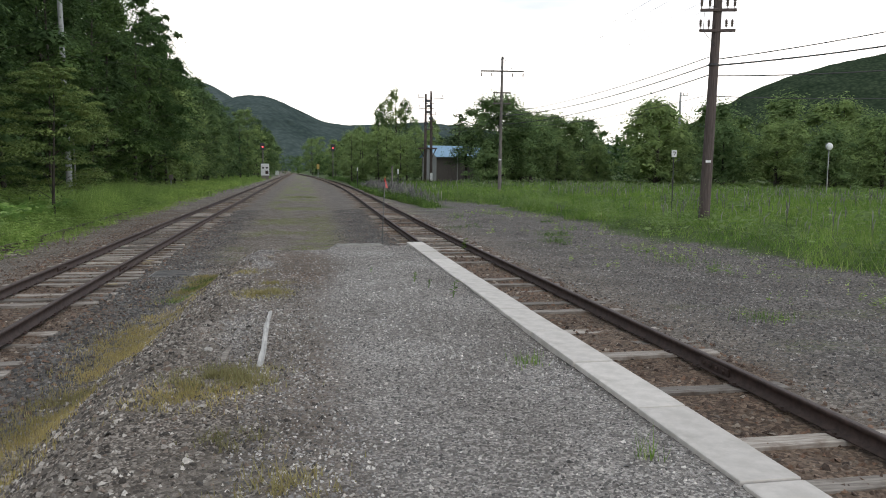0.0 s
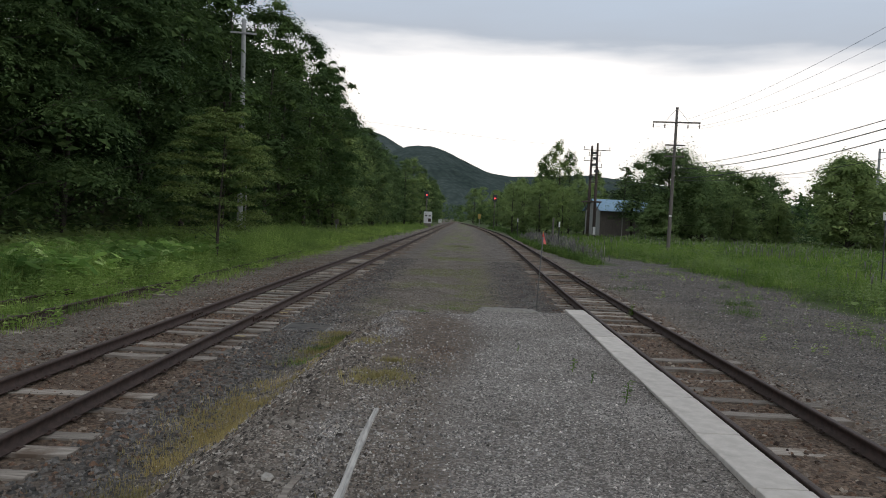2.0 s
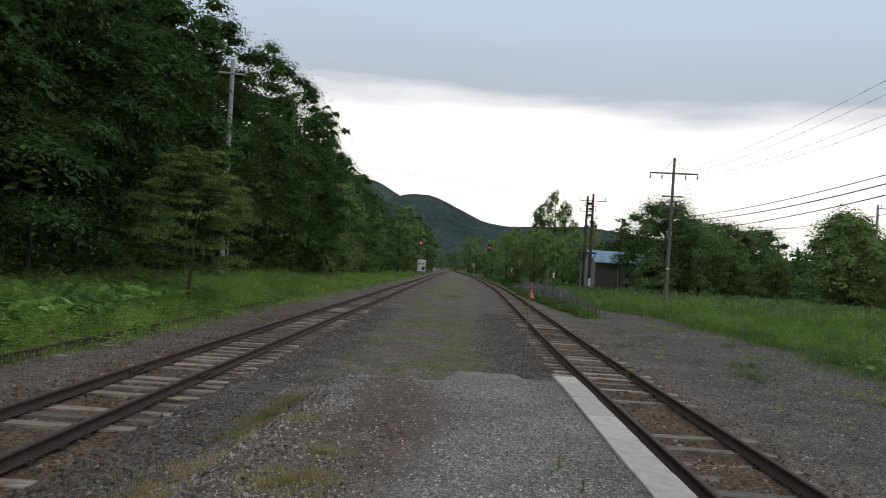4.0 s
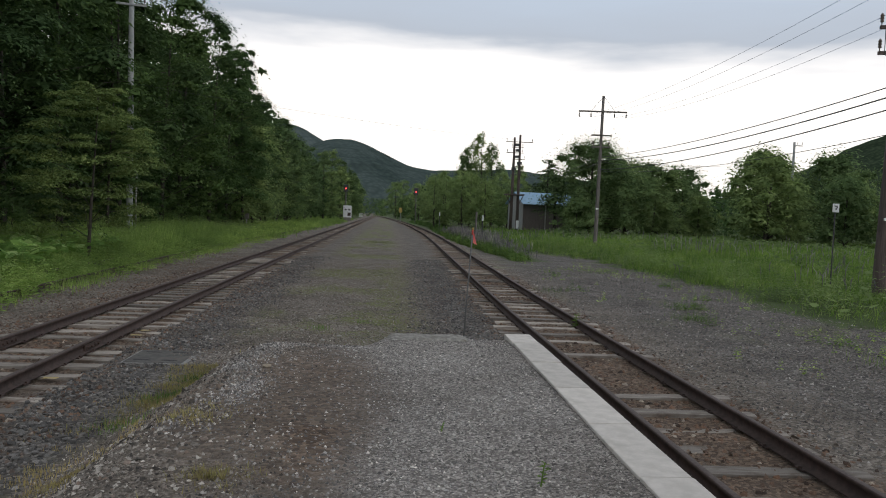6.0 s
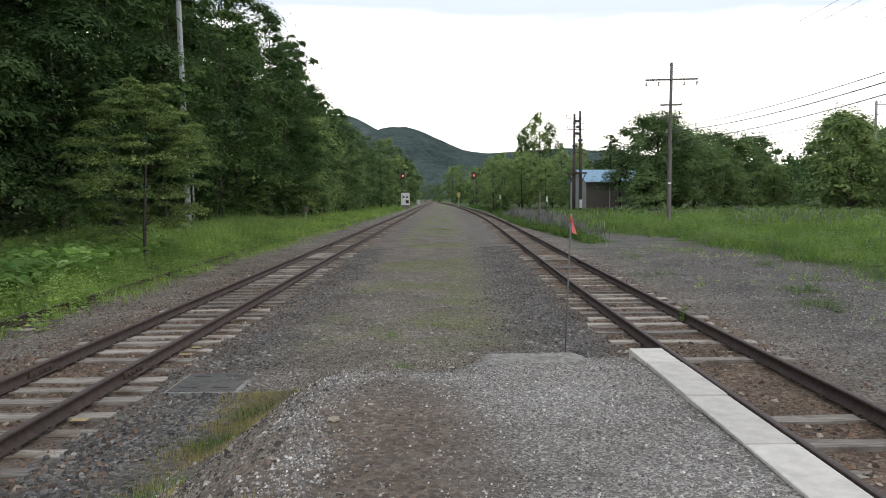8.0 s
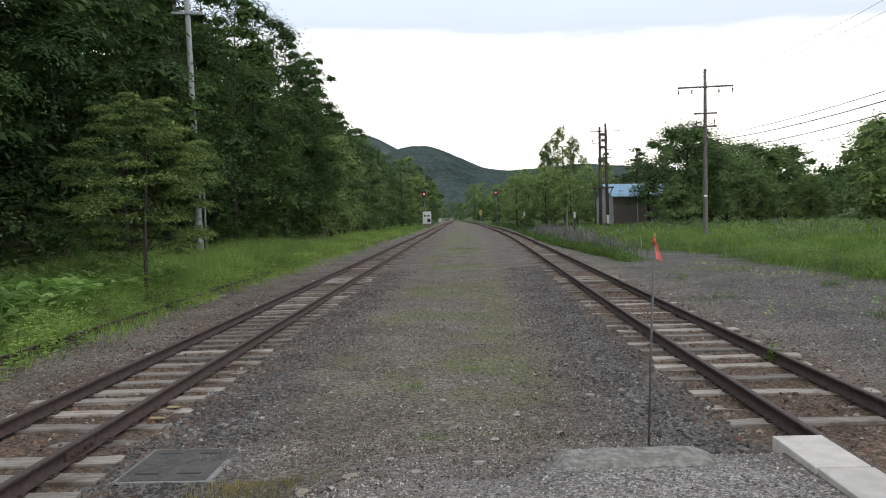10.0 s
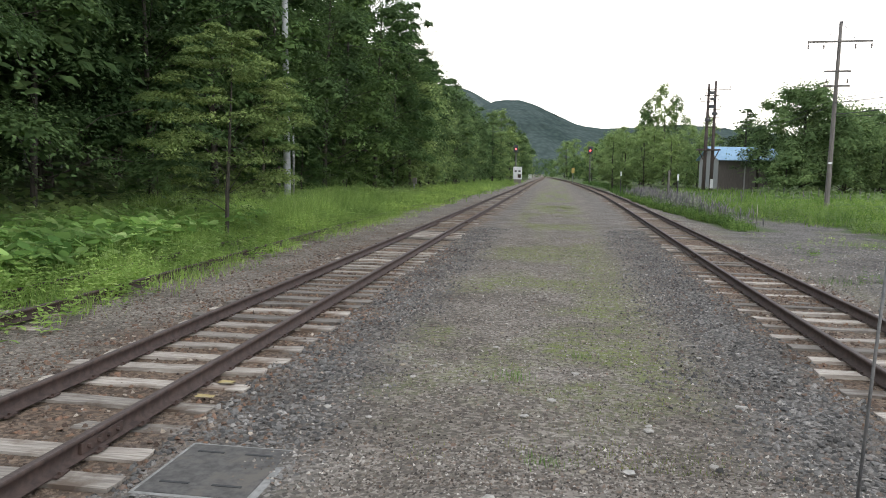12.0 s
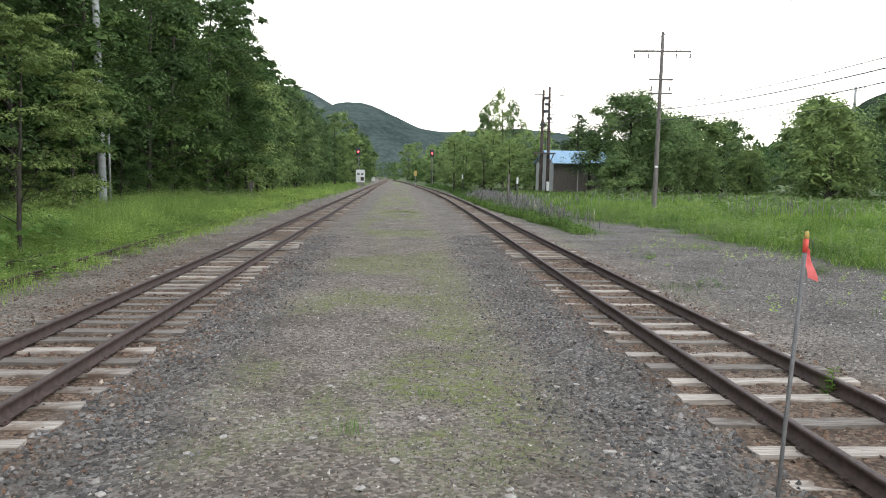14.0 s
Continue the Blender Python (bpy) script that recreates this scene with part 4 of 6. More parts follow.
def shed():
    t = thing("shed", (19.1, 90.0, 0.7), "brown timber shed with a light blue metal roof", "building", turn=8)
    L, D, H = 6.2, 5.0, 3.1
    part("front_wall", box(bmesh.new(), 0.0, L - 0.06, 0.0, 0.06, 0.0, H), M_SHED, t, "brown board wall")
    bm = bmesh.new()
    ends = [[bm.verts.new((x, y, z)) for y, z in ((0.0, 0.0), (D, 0.0), (D, H), (D / 2, H + 1.1), (0.0, H))] for x in (-0.06, -0.002)]
    for k in range(5):
        bm.faces.new((ends[0][k], ends[0][(k + 1) % 5], ends[1][(k + 1) % 5], ends[1][k]))
    bm.faces.new(ends[0][::-1])
    bm.faces.new(ends[1])
    bmesh.ops.recalc_face_normals(bm, faces=bm.faces)
    part("gable_wall", bm, M_GABLE, t, "faded grey gable boards")
    part("back_wall", box(bmesh.new(), 0, L, D - 0.06, D, 0, H), M_SHED, t)
    part("end_wall", box(bmesh.new(), L - 0.06, L, 0, D, 0, H), M_SHED, t)
    for sgn in (0, 1):
        bm = bmesh.new()
        n = 1
        for i in range(n):
            x0 = -0.3 + i * (L + 0.6) / n
            x1 = x0 + (L + 0.6) / n
            ya, yb = (-0.55, D / 2) if sgn == 0 else (D + 0.55, D / 2)
            za, zb = H - 0.2, H + 1.2
            q = [(x0, ya, za), (x1, ya, za), (x1, yb, zb), (x0, yb, zb)]
            lo = [bm.verts.new(p) for p in q]
            hi = [bm.verts.new((p[0], p[1], p[2] + 0.06)) for p in q]
            bm.faces.new(hi)
            bm.faces.new(lo[::-1])
            for k in range(4):
                bm.faces.new((lo[k], lo[(k + 1) % 4], hi[(k + 1) % 4], hi[k]))
        bmesh.ops.recalc_face_normals(bm, faces=bm.faces)
        part("roof", bm, M_ROOF, t, "light blue metal roof sheets")
    part("frame_post", box(bmesh.new(), 2.6, 2.72, -0.05, 0.0, 0, H - 0.1), M_GABLE, t)


shed()

# ---- trees ----
def leaf_cloud(centres, sizes, per, leaf, seed, flat=0.45, droop=0.25):
    """Folded leaves in flattened sprays round the centres, as vertices and faces."""
    r = np.random.default_rng(seed)
    n = len(centres) * per
    c = np.repeat(centres, per, 0)
    s = np.repeat(sizes, per)[:, None]
    d = r.normal(size=(n, 3))
    d /= np.linalg.norm(d, axis=1)[:, None]
    d *= r.random((n, 1)) ** 0.42
    p = c + d * s * np.array([1, 1, flat])
    p[:, 2] -= droop * s[:, 0] * (d[:, 0] ** 2 + d[:, 1] ** 2)
    out = np.stack([d[:, 0] * 0.7, d[:, 1] * 0.7, np.full(n, 0.75)], 1) + r.normal(0, 0.28, (n, 3))
    out /= np.linalg.norm(out, axis=1)[:, None]
    a = np.cross(out, r.normal(size=(n, 3)))
    a /= np.linalg.norm(a, axis=1)[:, None] + 1e-9
    b = np.cross(out, a)
    ln = leaf * r.uniform(0.6, 1.35, (n, 1))
    w = ln * r.uniform(0.4, 0.62, (n, 1))
    v = np.stack([p - a * ln * 0.5, p + b * w * 0.5 + out * 0.08 * ln, p + a * ln * 0.5 - out * 0.12 * ln, p - b * w * 0.5 + out * 0.08 * ln], 1).reshape(-1, 3)
    f = np.arange(4 * n).reshape(n, 4)
    return v, f


def broadleaf(name, h, rad, base, seed, n_spray, per, leaf, leaf_mat, bark, label, category="tree", spray=1.0, flat=0.45, trunk_r=0.16, top=0.75, group=""):
    """A tree with a tapered trunk, limbs to each main spray and a crown of single leaves."""
    r = random.Random(seed)
    t = thing(name, (0, 0, 0), label, category, group)
    bm = bmesh.new()
    lean = (r.uniform(-.04, .04), r.uniform(-.04, .04))
    axis = [(lean[0] * h * u + 0.1 * math.sin(3 * u + seed), lean[1] * h * u, h * 0.93 * u) for u in (0, .15, .35, .55, .8, 1)]
    tube(bm, [(0, 0, -0.5)] + axis, [trunk_r * 1.3, trunk_r * 1.1, trunk_r, trunk_r * .8, trunk_r * .6, trunk_r * .35, 0.02], 8)
    cs, sz = [], []
    for k in range(n_spray):
        u = (k + r.random()) / n_spray
        z = base + (h - base) * u
        prof = math.sin(math.pi * min(1, (u * top + (1 - top) * 0.9) ** 0.8)) ** 0.6 if u < 0.999 else 0.2
        rr = rad * prof * (0.35 + 0.65 * math.sqrt(r.random())) * r.uniform(0.8, 1.12)
        ang = r.random() * math.tau
        c = (lean[0] * z + rr * math.cos(ang), lean[1] * z + rr * math.sin(ang), z + r.uniform(-.3, .3))
        cs.append(c)
        sz.append(spray * r.uniform(0.65, 1.25) * (1 - 0.3 * u))
        if k % 5 == 0:
            zb = max(base * 0.6, z - rr * 0.55)
            q = zb / (h * 0.93)
            s = (lean[0] * h * q + 0.1 * math.sin(3 * q + seed), lean[1] * h * q, zb)
            m = tuple((s[i] + c[i]) / 2 + (0.12 * rr if i == 2 else 0) for i in range(3))
            tube(bm, [s, m, c], [trunk_r * .26 * (1.1 - u), trunk_r * .15 * (1.1 - u), 0.01], 5)
    part("trunk", bm, bark, t, "", True)
    v, f = leaf_cloud(np.array(cs), np.array(sz), per, leaf, seed, flat)
    put("crown", fast_mesh("crown", v, f), t, "", leaf_mat)
    return t


def bough(r, tip, d, side, size, leaves, leaf, flat=0.5, droop=0.42):
    """One leafy bough: a lumpy cloud of single leaves, the inner ones enlarged to block light and sky, hanging towards
    its outer end.
    """
    ph = r.random(6) * math.tau

    def lump(p):
        return 1 + 0.3 * np.sin(3.3 * p[:, 0] + ph[0]) * np.sin(2.9 * p[:, 1] + ph[1]) + 0.22 * np.sin(5.1 * p[:, 2] + 4.2 * p[:, 0] + ph[2]) * np.sin(4.7 * p[:, 1] - 3.1 * p[:, 2] + ph[3])

    def seat(p, rad):
        a = p[:, 0] * rad
        q = np.outer(a, d) * size + np.outer(p[:, 1] * rad, side) * size * 0.82
        q[:, 2] += p[:, 2] * rad * size * flat - droop * size * np.clip(a, -0.2, 2) ** 2 - 0.15 * size * (p[:, 1] * rad) ** 2
        return tip + q
    p = r.normal(size=(leaves, 3))
    p[:, 2] = np.where(p[:, 2] < -0.25, np.abs(p[:, 2]), p[:, 2])
    p /= np.linalg.norm(p, axis=1)[:, None]
    rad = lump(p) * np.where(r.random(leaves) < 0.22, r.uniform(0.95, 1.5, leaves), 0.2 + 0.88 * r.random(leaves) ** 0.6)
    # inner fifth: oversized leaves added to stop light and sky coming through
    inner = np.arange(leaves) < 0.2 * leaves
    rad = np.where(inner, r.uniform(0.05, 0.62, leaves), rad)
    c = seat(p, rad)
    out = 0.55 * (np.outer(p[:, 0], d) + np.outer(p[:, 1], side)) + np.outer(0.5 + 0.5 * p[:, 2], (0, 0, 1)) + r.normal(0, 0.13, (leaves, 3))
    out /= np.linalg.norm(out, axis=1)[:, None]
    a = np.cross(out, r.normal(size=(leaves, 3)))
    a /= np.linalg.norm(a, axis=1)[:, None] + 1e-9
    b = np.cross(out, a)
    ln = leaf * r.uniform(0.6, 1.35, (leaves, 1)) * np.where(inner, 2.3, 1.0)[:, None]
    w = ln * r.uniform(0.42, 0.65, (leaves, 1))
    v = np.stack([c - a * ln * 0.5, c + b * w * 0.5 + out * 0.06 * ln, c + a * ln * 0.5 - out * 0.14 * ln, c - b * w * 0.5 + out * 0.06 * ln], 1).reshape(-1, 3)
    return v, np.arange(4 * leaves).reshape(-1, 4)


def bough_tree(name, h, rad, base, seed, boughs, leaves, leaf, leaf_mat, label, trunk_r=0.13, group="", reach=1.55, flat=0.5, droop=0.42, lift=0.35):
    """A tree whose limbs each carry a drooping leafy bough, with dark gaps between them."""
    r = random.Random(seed)
    nr = np.random.default_rng(seed)
    t = thing(name, (0, 0, 0), label, "tree", group)
    bm = bmesh.new()
    lean = (r.uniform(-.03, .03), r.uniform(-.03, .03))
    tube(bm, [(0, 0, -0.5)] + [(lean[0] * h * u + 0.1 * math.sin(3 * u + seed), lean[1] * h * u, h * 0.95 * u) for u in (0, .15, .35, .55, .8, 1)], [trunk_r * 1.3, trunk_r * 1.1, trunk_r, trunk_r * .8, trunk_r * .6, trunk_r * .35, 0.02], 8)
    vs, fs, total = [], [], 0
    for k in range(boughs):
        u = (k + r.random()) / boughs
        z = base + (h - base) * u
        prof = (0.78 + 0.22 * min(1, u * 4)) * math.sqrt(max(0.02, 1 - max(0.0, (u - lift) / (1 - lift)) ** 1.9))
        rr = rad * prof * r.uniform(0.2, 0.95)
        ang = k * 2.39996 + r.uniform(-0.5, 0.5)
        d, side = np.array((math.cos(ang), math.sin(ang), 0)), np.array((-math.sin(ang), math.cos(ang), 0))
        size = reach * r.uniform(0.75, 1.25) * (1 - (0.35 if lift < 0.4 else 0.12) * u)
        tip = np.array((lean[0] * z + d[0] * rr, lean[1] * z + d[1] * rr, z))
        zb = max(base * 0.7, z - 0.5 * rr)
        s0 = Vector((lean[0] * zb, lean[1] * zb, zb))
        tube(bm, [tuple(s0), tuple((s0 + Vector(tip)) / 2 + Vector((0, 0, 0.14 * rr))), tuple(tip)], [trunk_r * .3 * (1.1 - u), trunk_r * .18 * (1.1 - u), 0.012], 5)
        v, f = bough(nr, tip, d, side, size, max(20, int(leaves * (size / reach) ** 2)), leaf, flat, droop)
        vs.append(v)
        fs.append(f + total)
        total += len(v)
    part("trunk", bm, M_BARK, t, "", True)
    put("crown", fast_mesh("crown", np.concatenate(vs), np.concatenate(fs)), t, "", leaf_mat)
    return t


def spruce(h, rad, seed, label):
    r = random.Random(seed)
    t = thing("spruce_tree", (0, 0, 0), label, "tree")
    part("trunk", tube(bmesh.new(), [(0, 0, -0.4), (0, 0, h * .5), (0, 0, h)], [0.2, 0.12, 0.015], 8), M_BARK, t, "", True)
    cs, sz = [], []
    z = 3.5
    while z < h - 0.15:
        w = rad * (1 - z / h) ** 0.7
        for k in range(2 + int(9 * w / rad)):
            a = r.random() * math.tau
            for q in (0.3, 0.65, 1.0):
                q *= r.uniform(0.8, 1.1)
                cs.append((w * q * math.cos(a), w * q * math.sin(a), z - 0.2 * w * q + r.uniform(-.15, .15)))
                sz.append((0.16 + 0.2 * w) * r.uniform(.7, 1.2))
        z += 0.42
    v, f = leaf_cloud(np.array(cs), np.array(sz), 24, 0.22, seed, 0.35)
    put("crown", fast_mesh("crown", v, f), t, "", M_SPRUCE)
    return t


def place(ob, x, y, s=1.0, turn=0.0, dz=0.0, sz=None):
    ob.matrix_basis = pose(x, y, float(height(x, y)) + dz, 0, 0, turn) @ Matrix.Diagonal((s, s, sz or s, 1))


def again(ob, x, y, s=1.0, turn=0.0, sz=None):
    c = copy_thing(ob, pose(0, 0, 0))
    place(c, x, y, s, turn, 0.0, sz)
    return c


# small layered tree in front of the forest
young = broadleaf("young_tree", 5.7, 2.15, 1.35, 11, 105, 210, 0.09, M_LEAFPALE, M_BARK, "young olive-green tree with layered branches before the forest", spray=0.62, flat=0.17, trunk_r=0.055, top=0.84)
place(young, -7.6, 31.6, 1.0, 20)

FOREST = "forest along the railway"
# trees in the darker leaf carry canopy shade in their crown colour
kinds = [
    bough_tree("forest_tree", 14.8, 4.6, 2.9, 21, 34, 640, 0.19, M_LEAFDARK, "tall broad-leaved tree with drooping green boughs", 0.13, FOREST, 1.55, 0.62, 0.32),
    bough_tree("forest_tree", 15.6, 4.3, 2.9, 22, 38, 560, 0.19, M_LEAF, "tall green tree in the forest edge", 0.13, FOREST, 1.5, 0.66, 0.3),
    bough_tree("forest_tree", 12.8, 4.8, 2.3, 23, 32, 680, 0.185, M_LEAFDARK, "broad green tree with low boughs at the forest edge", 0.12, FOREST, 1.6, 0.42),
]
back_kinds = [
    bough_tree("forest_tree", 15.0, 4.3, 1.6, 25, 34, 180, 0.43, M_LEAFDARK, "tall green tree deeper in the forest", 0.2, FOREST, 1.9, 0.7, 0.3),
    bough_tree("forest_tree", 14.0, 4.1, 1.4, 26, 32, 180, 0.43, M_LEAFDARK, "tree deeper in the forest with shade-dark leaves", 0.2, FOREST, 1.9, 0.7, 0.3),
    bough_tree("forest_tree", 14.5, 4.1, 1.0, 27, 32, 230, 0.33, M_LEAFMID, "light green tree along the distant line", 0.2, FOREST, 1.8, 0.75, 0.25),
]
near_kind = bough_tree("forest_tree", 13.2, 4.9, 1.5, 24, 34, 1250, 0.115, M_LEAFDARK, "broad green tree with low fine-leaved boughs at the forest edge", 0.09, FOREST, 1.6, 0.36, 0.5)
screen = bough_tree("forest_tree", 6.8, 2.3, 2.6, 29, 15, 420, 0.17, M_LEAF, "small green tree standing before the concrete pole", 0.07, FOREST, 1.0)
place(screen, -10.75, 43.2, 1.0, 0)
for k, (x, y, sc) in enumerate(((-11.9, 46.5, 0.55), (-11.4, 50.5, 0.6), (-11.2, 54.5, 0.5), (-11.0, 58.5, 0.62), (-10.6, 62.5, 0.55), (-10.2, 66.5, 0.6), (-9.9, 71.0, 0.55), (-12.2, 36.5, 0.5))):
    low = copy_thing(screen, pose(0, 0, 0))
    low.matrix_basis = pose(x, y, float(height(x, y)) - 1.3 * sc, 0, 0, 70 * k) @ Matrix.Diagonal((1.15 * sc, 1.15 * sc, sc, 1))
    tagged(low, "low leafy tree filling the shade below the forest edge", "tree", FOREST)
place(kinds[0], -15.5, 35.5, 1.0, 40)
place(kinds[1], -12.9, 50.5, 1.02, 200)
place(kinds[2], -13.2, 38.2, 1.0, 110)
place(near_kind, -13.9, 26.6, 1.0, 110)
again(near_kind, -14.2, 20.5, 1.0, 250)
again(near_kind, -13.9, 32.6, 1.08, 20)
place(back_kinds[0], -17.5, 31.0, 1.1, 0)
place(back_kinds[1], -18.2, 42.0, 1.15, 90)
place(back_kinds[2], -10.2, 75.5, 0.85, 30)
r_f = random.Random(77)
for k, (x, y, s) in enumerate(((-13.2, 43.8, 1.06), (-11.9, 48.3, 0.95), (-11.7, 56.0, 1.02), (-11.8, 61.0, 1.05), (-10.6, 65.5, 0.98), (-10.8, 73.5, 0.96), (-10.1, 70.0, 0.86))):
    again(kinds[(1, 0, 1, 0, 1, 0, 1)[k]], x, y, s, r_f.uniform(0, 360), s * r_f.uniform(0.97, 1.08))
y = 77.0
k = 0
while y < 150:
    again(back_kinds[(2, 2, 0)[k % 3]], -10.4 + 0.022 * (y - 60) + r_f.uniform(-0.6, 0.6), y, r_f.uniform(0.66, 0.86), r_f.uniform(0, 360))
    y += 3.4 + 0.015 * y
    k += 1
y = 152.0
while y < 320:
    again(back_kinds[(2, 2, 1)[k % 3]], float(track_left(y)) - 6.0 + r_f.uniform(-1.2, 0.4), y, r_f.uniform(0.78, 0.98), r_f.uniform(0, 360))
    y += 15.0
    k += 1
y = 24.0
while y < 150:
    again(back_kinds[k % 2], -17.0 + r_f.uniform(-1.0, 1.0) + 0.03 * max(0, y - 60), y, r_f.uniform(1.05, 1.18), r_f.uniform(0, 360))
    y += 4.8 + 0.045 * y
    k += 1
y = 22.0
while y < 120:
    again(back_kinds[k % 2], -23.5 + r_f.uniform(-1.5, 1.5), y, r_f.uniform(1.15, 1.3), r_f.uniform(0, 360))
    y += 6.5 + 0.05 * y
    k += 1
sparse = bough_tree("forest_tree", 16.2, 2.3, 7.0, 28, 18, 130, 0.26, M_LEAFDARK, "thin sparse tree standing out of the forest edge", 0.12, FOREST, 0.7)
place(sparse, -9.5, 75.0, 1.0, 15)

# trees on the far side of the meadow
big = bough_tree("ash_tree", 9.2, 4.6, 1.2, 31, 62, 500, 0.22, M_LEAFMID, "large rounded green tree beside the shed", 0.24, "", 1.9, 0.9, 0.12, 0.45)
place(big, 24.9, 83.5, 1.0, 0)
sp = spruce(7.7, 4.1, 33, "dark spruce beside the shed roof")
place(sp, 24.0, 99.0, 1.2, 0)
tagged(sp, "dark spruce rising behind the shed roof", "tree")
low_spruce = again(sp, 21.7, 86.0, 0.85, 70, 0.8)
tagged(low_spruce, "slim dark spruce before the shed wall", "tree")
bush = broadleaf("shrub", 3.4, 2.4, 0.2, 35, 60, 90, 0.27, M_LEAFWILLOW, M_BARK, "low spreading green shrub before the shed", "shrub", spray=1.0, flat=0.4, trunk_r=0.08)
place(bush, 22.6, 80.5, 1.0, 10)
dome = bough_tree("ash_tree", 8.0, 4.3, 0.5, 37, 30, 310, 0.32, M_LEAFMID, "wide green tree at the meadow edge", 0.22, "trees behind the meadow", 1.75, 0.72, 0.22, 0.45)
place(dome, 40.2, 76.0, 1.0, 0)
r_m = random.Random(5)
row = [(46.0, 88, 1.18), (52.0, 84, 1.12), (58.5, 80, 1.15), (64.5, 78, 1.2), (33, 100, 1.12), (38, 104, 1.2), (29.5, 86, .85), (35.5, 92, .95), (44.5, 80, .8), (45, 71, .72), (49, 68, .76), (50.5, 62.5, .66), (53, 72, .85), (56, 62, .68), (57.5, 70, .82), (61, 60, .66), (62, 70, .85), (66, 58, .7), (67, 68, .88), (71, 62, .8), (41, 98, 1.05), (53, 96, 1.08), (60, 92, 1.1), (36.5, 83, .55), (33.5, 88, .6)]
for x, y, s in row:
    again(dome, x, y, s, r_m.uniform(0, 360), s * r_m.uniform(0.92, 1.04))
willow = bough_tree("willow_tree", 7.2, 2.2, 0.7, 41, 22, 190, 0.24, M_LEAFWILLOW, "slender light-green willow in the thicket by the line", 0.1, "willow thicket", 1.0, 0.85, 0.3)
place(willow, 10.8, 108.0, 1.0, 0)
for x, y, s in ((12.6, 112, 1.0), (14.3, 106, .95), (15.8, 110, 1.05), (16.9, 103, .92), (18.6, 108, 1.0), (13.4, 120, 1.1), (12.6, 125, 1.0), (16.0, 122, 1.15), (13.8, 135, 1.0), (15.0, 140, 1.15), (20.5, 112, 1.05), (22.8, 110, 1.0), (18.8, 98, .8), (16, 160, 1.2), (25.5, 105, 1.05), (12.6, 262, 1.6), (15.5, 272, 1.7), (18.5, 250, 1.5), (21.5, 236, 1.5), (14.0, 305, 1.8), (15.0, 192, 1.3), (17.5, 205, 1.3)):
    again(willow, x, y, s, r_m.uniform(0, 360), s * r_m.uniform(.9, 1.05))
poplar = broadleaf("poplar_tree", 13.4, 2.5, 3.2, 43, 70, 70, 0.3, M_LEAFMID, M_BARK, "tall sparse poplar standing above the thicket", spray=0.72, flat=1.6, trunk_r=0.2, top=0.8)
place(poplar, 20.3, 127.0, 1.08, 0)
again(poplar, 22.2, 129.0, 0.98, 75)
again(poplar, 17.2, 128.0, 0.82, 120)
again(poplar, 18.8, 131.0, 0.95, 10)
again(poplar, 25.6, 126.0, 0.74, 220)


# ---- growing stuff ----
def blades(name, label, pts, hgt, wid, material, seed, lean=0.35, tall=None):
    r = np.random.default_rng(seed)
    n = len(pts)
    ang = r.random(n) * math.tau
    hh = hgt * r.uniform(0.55, 1.25, n)
    d = np.stack([np.cos(ang), np.sin(ang), np.zeros(n)], 1)
    s = np.stack([-np.sin(ang), np.cos(ang), np.zeros(n)], 1) * (wid * r.uniform(0.6, 1.3, n))[:, None]
    hh = hh * (0.45 + 0.75 * vnoise(pts[:, 0], pts[:, 1], 1.1, 31)) * (0.7 + 0.6 * vnoise(pts[:, 0], pts[:, 1], 4.5, 32)) if hgt > 0.3 else hh
    if tall is not None:
        hh = hh * tall(pts[:, 0], pts[:, 1])
    k = (lean * hh * r.uniform(0.2, 1.3, n))[:, None]
    up = np.zeros((n, 3))
    up[:, 2] = hh
    v = np.stack([pts - s, pts + s, pts + d * k + up * 0.95], 1).reshape(-1, 3)
    f = np.arange(3 * n).reshape(n, 3)
    tagged(put(name, fast_mesh(name, v, f), material=material), label, "grass", kind="stuff")


def scatter(n, x0, x1, y0, y1, keep, seed, power=1.0):
    r = np.random.default_rng(seed)
    x = r.uniform(x0, x1, n)
    y = y0 + (y1 - y0) * r.random(n) ** power
    ok = r.random(n) < keep(x, y)
    x, y = x[ok], y[ok]
    return np.stack([x, y, height(x, y) - 0.02], 1)


def keep_left(x, y):
    return ss(-0.9, 1.6, grass_left(y) - x + 2.4 * (vnoise(x, y, 0.9, 8) - 0.45)) * (0.5 + 0.5 * vnoise(x, y, 2.5, 9))


def verge_height(x, y):
    return 0.45 + 0.95 * ss(-0.6, 1.8, grass_left(y) - x)


def keep_right(x, y):
    return ss(-0.3, 0.8, x - grass_right(y) + 1.4 * (vnoise(x, y, 1.3, 10) - 0.5)) * (0.55 + 0.45 * vnoise(x, y, 3, 11))


def lupin_left_edge(y):
    return np.interp(y, (41, 57, 91, 113, 300), (8.1, 7.9, 9.0, 10.6, 12))


def keep_lupin(x, y):
    e = lupin_left_edge(y) + 0.5 * (vnoise(x, y, 1.2, 12) - 0.5)
    return ss(0, 0.4, x - e) * (1 - ss(0.0, 0.8, x - e - np.interp(y, (41, 50, 62), (0.4, 1.1, 2.2)))) * ss(41, 43, y)


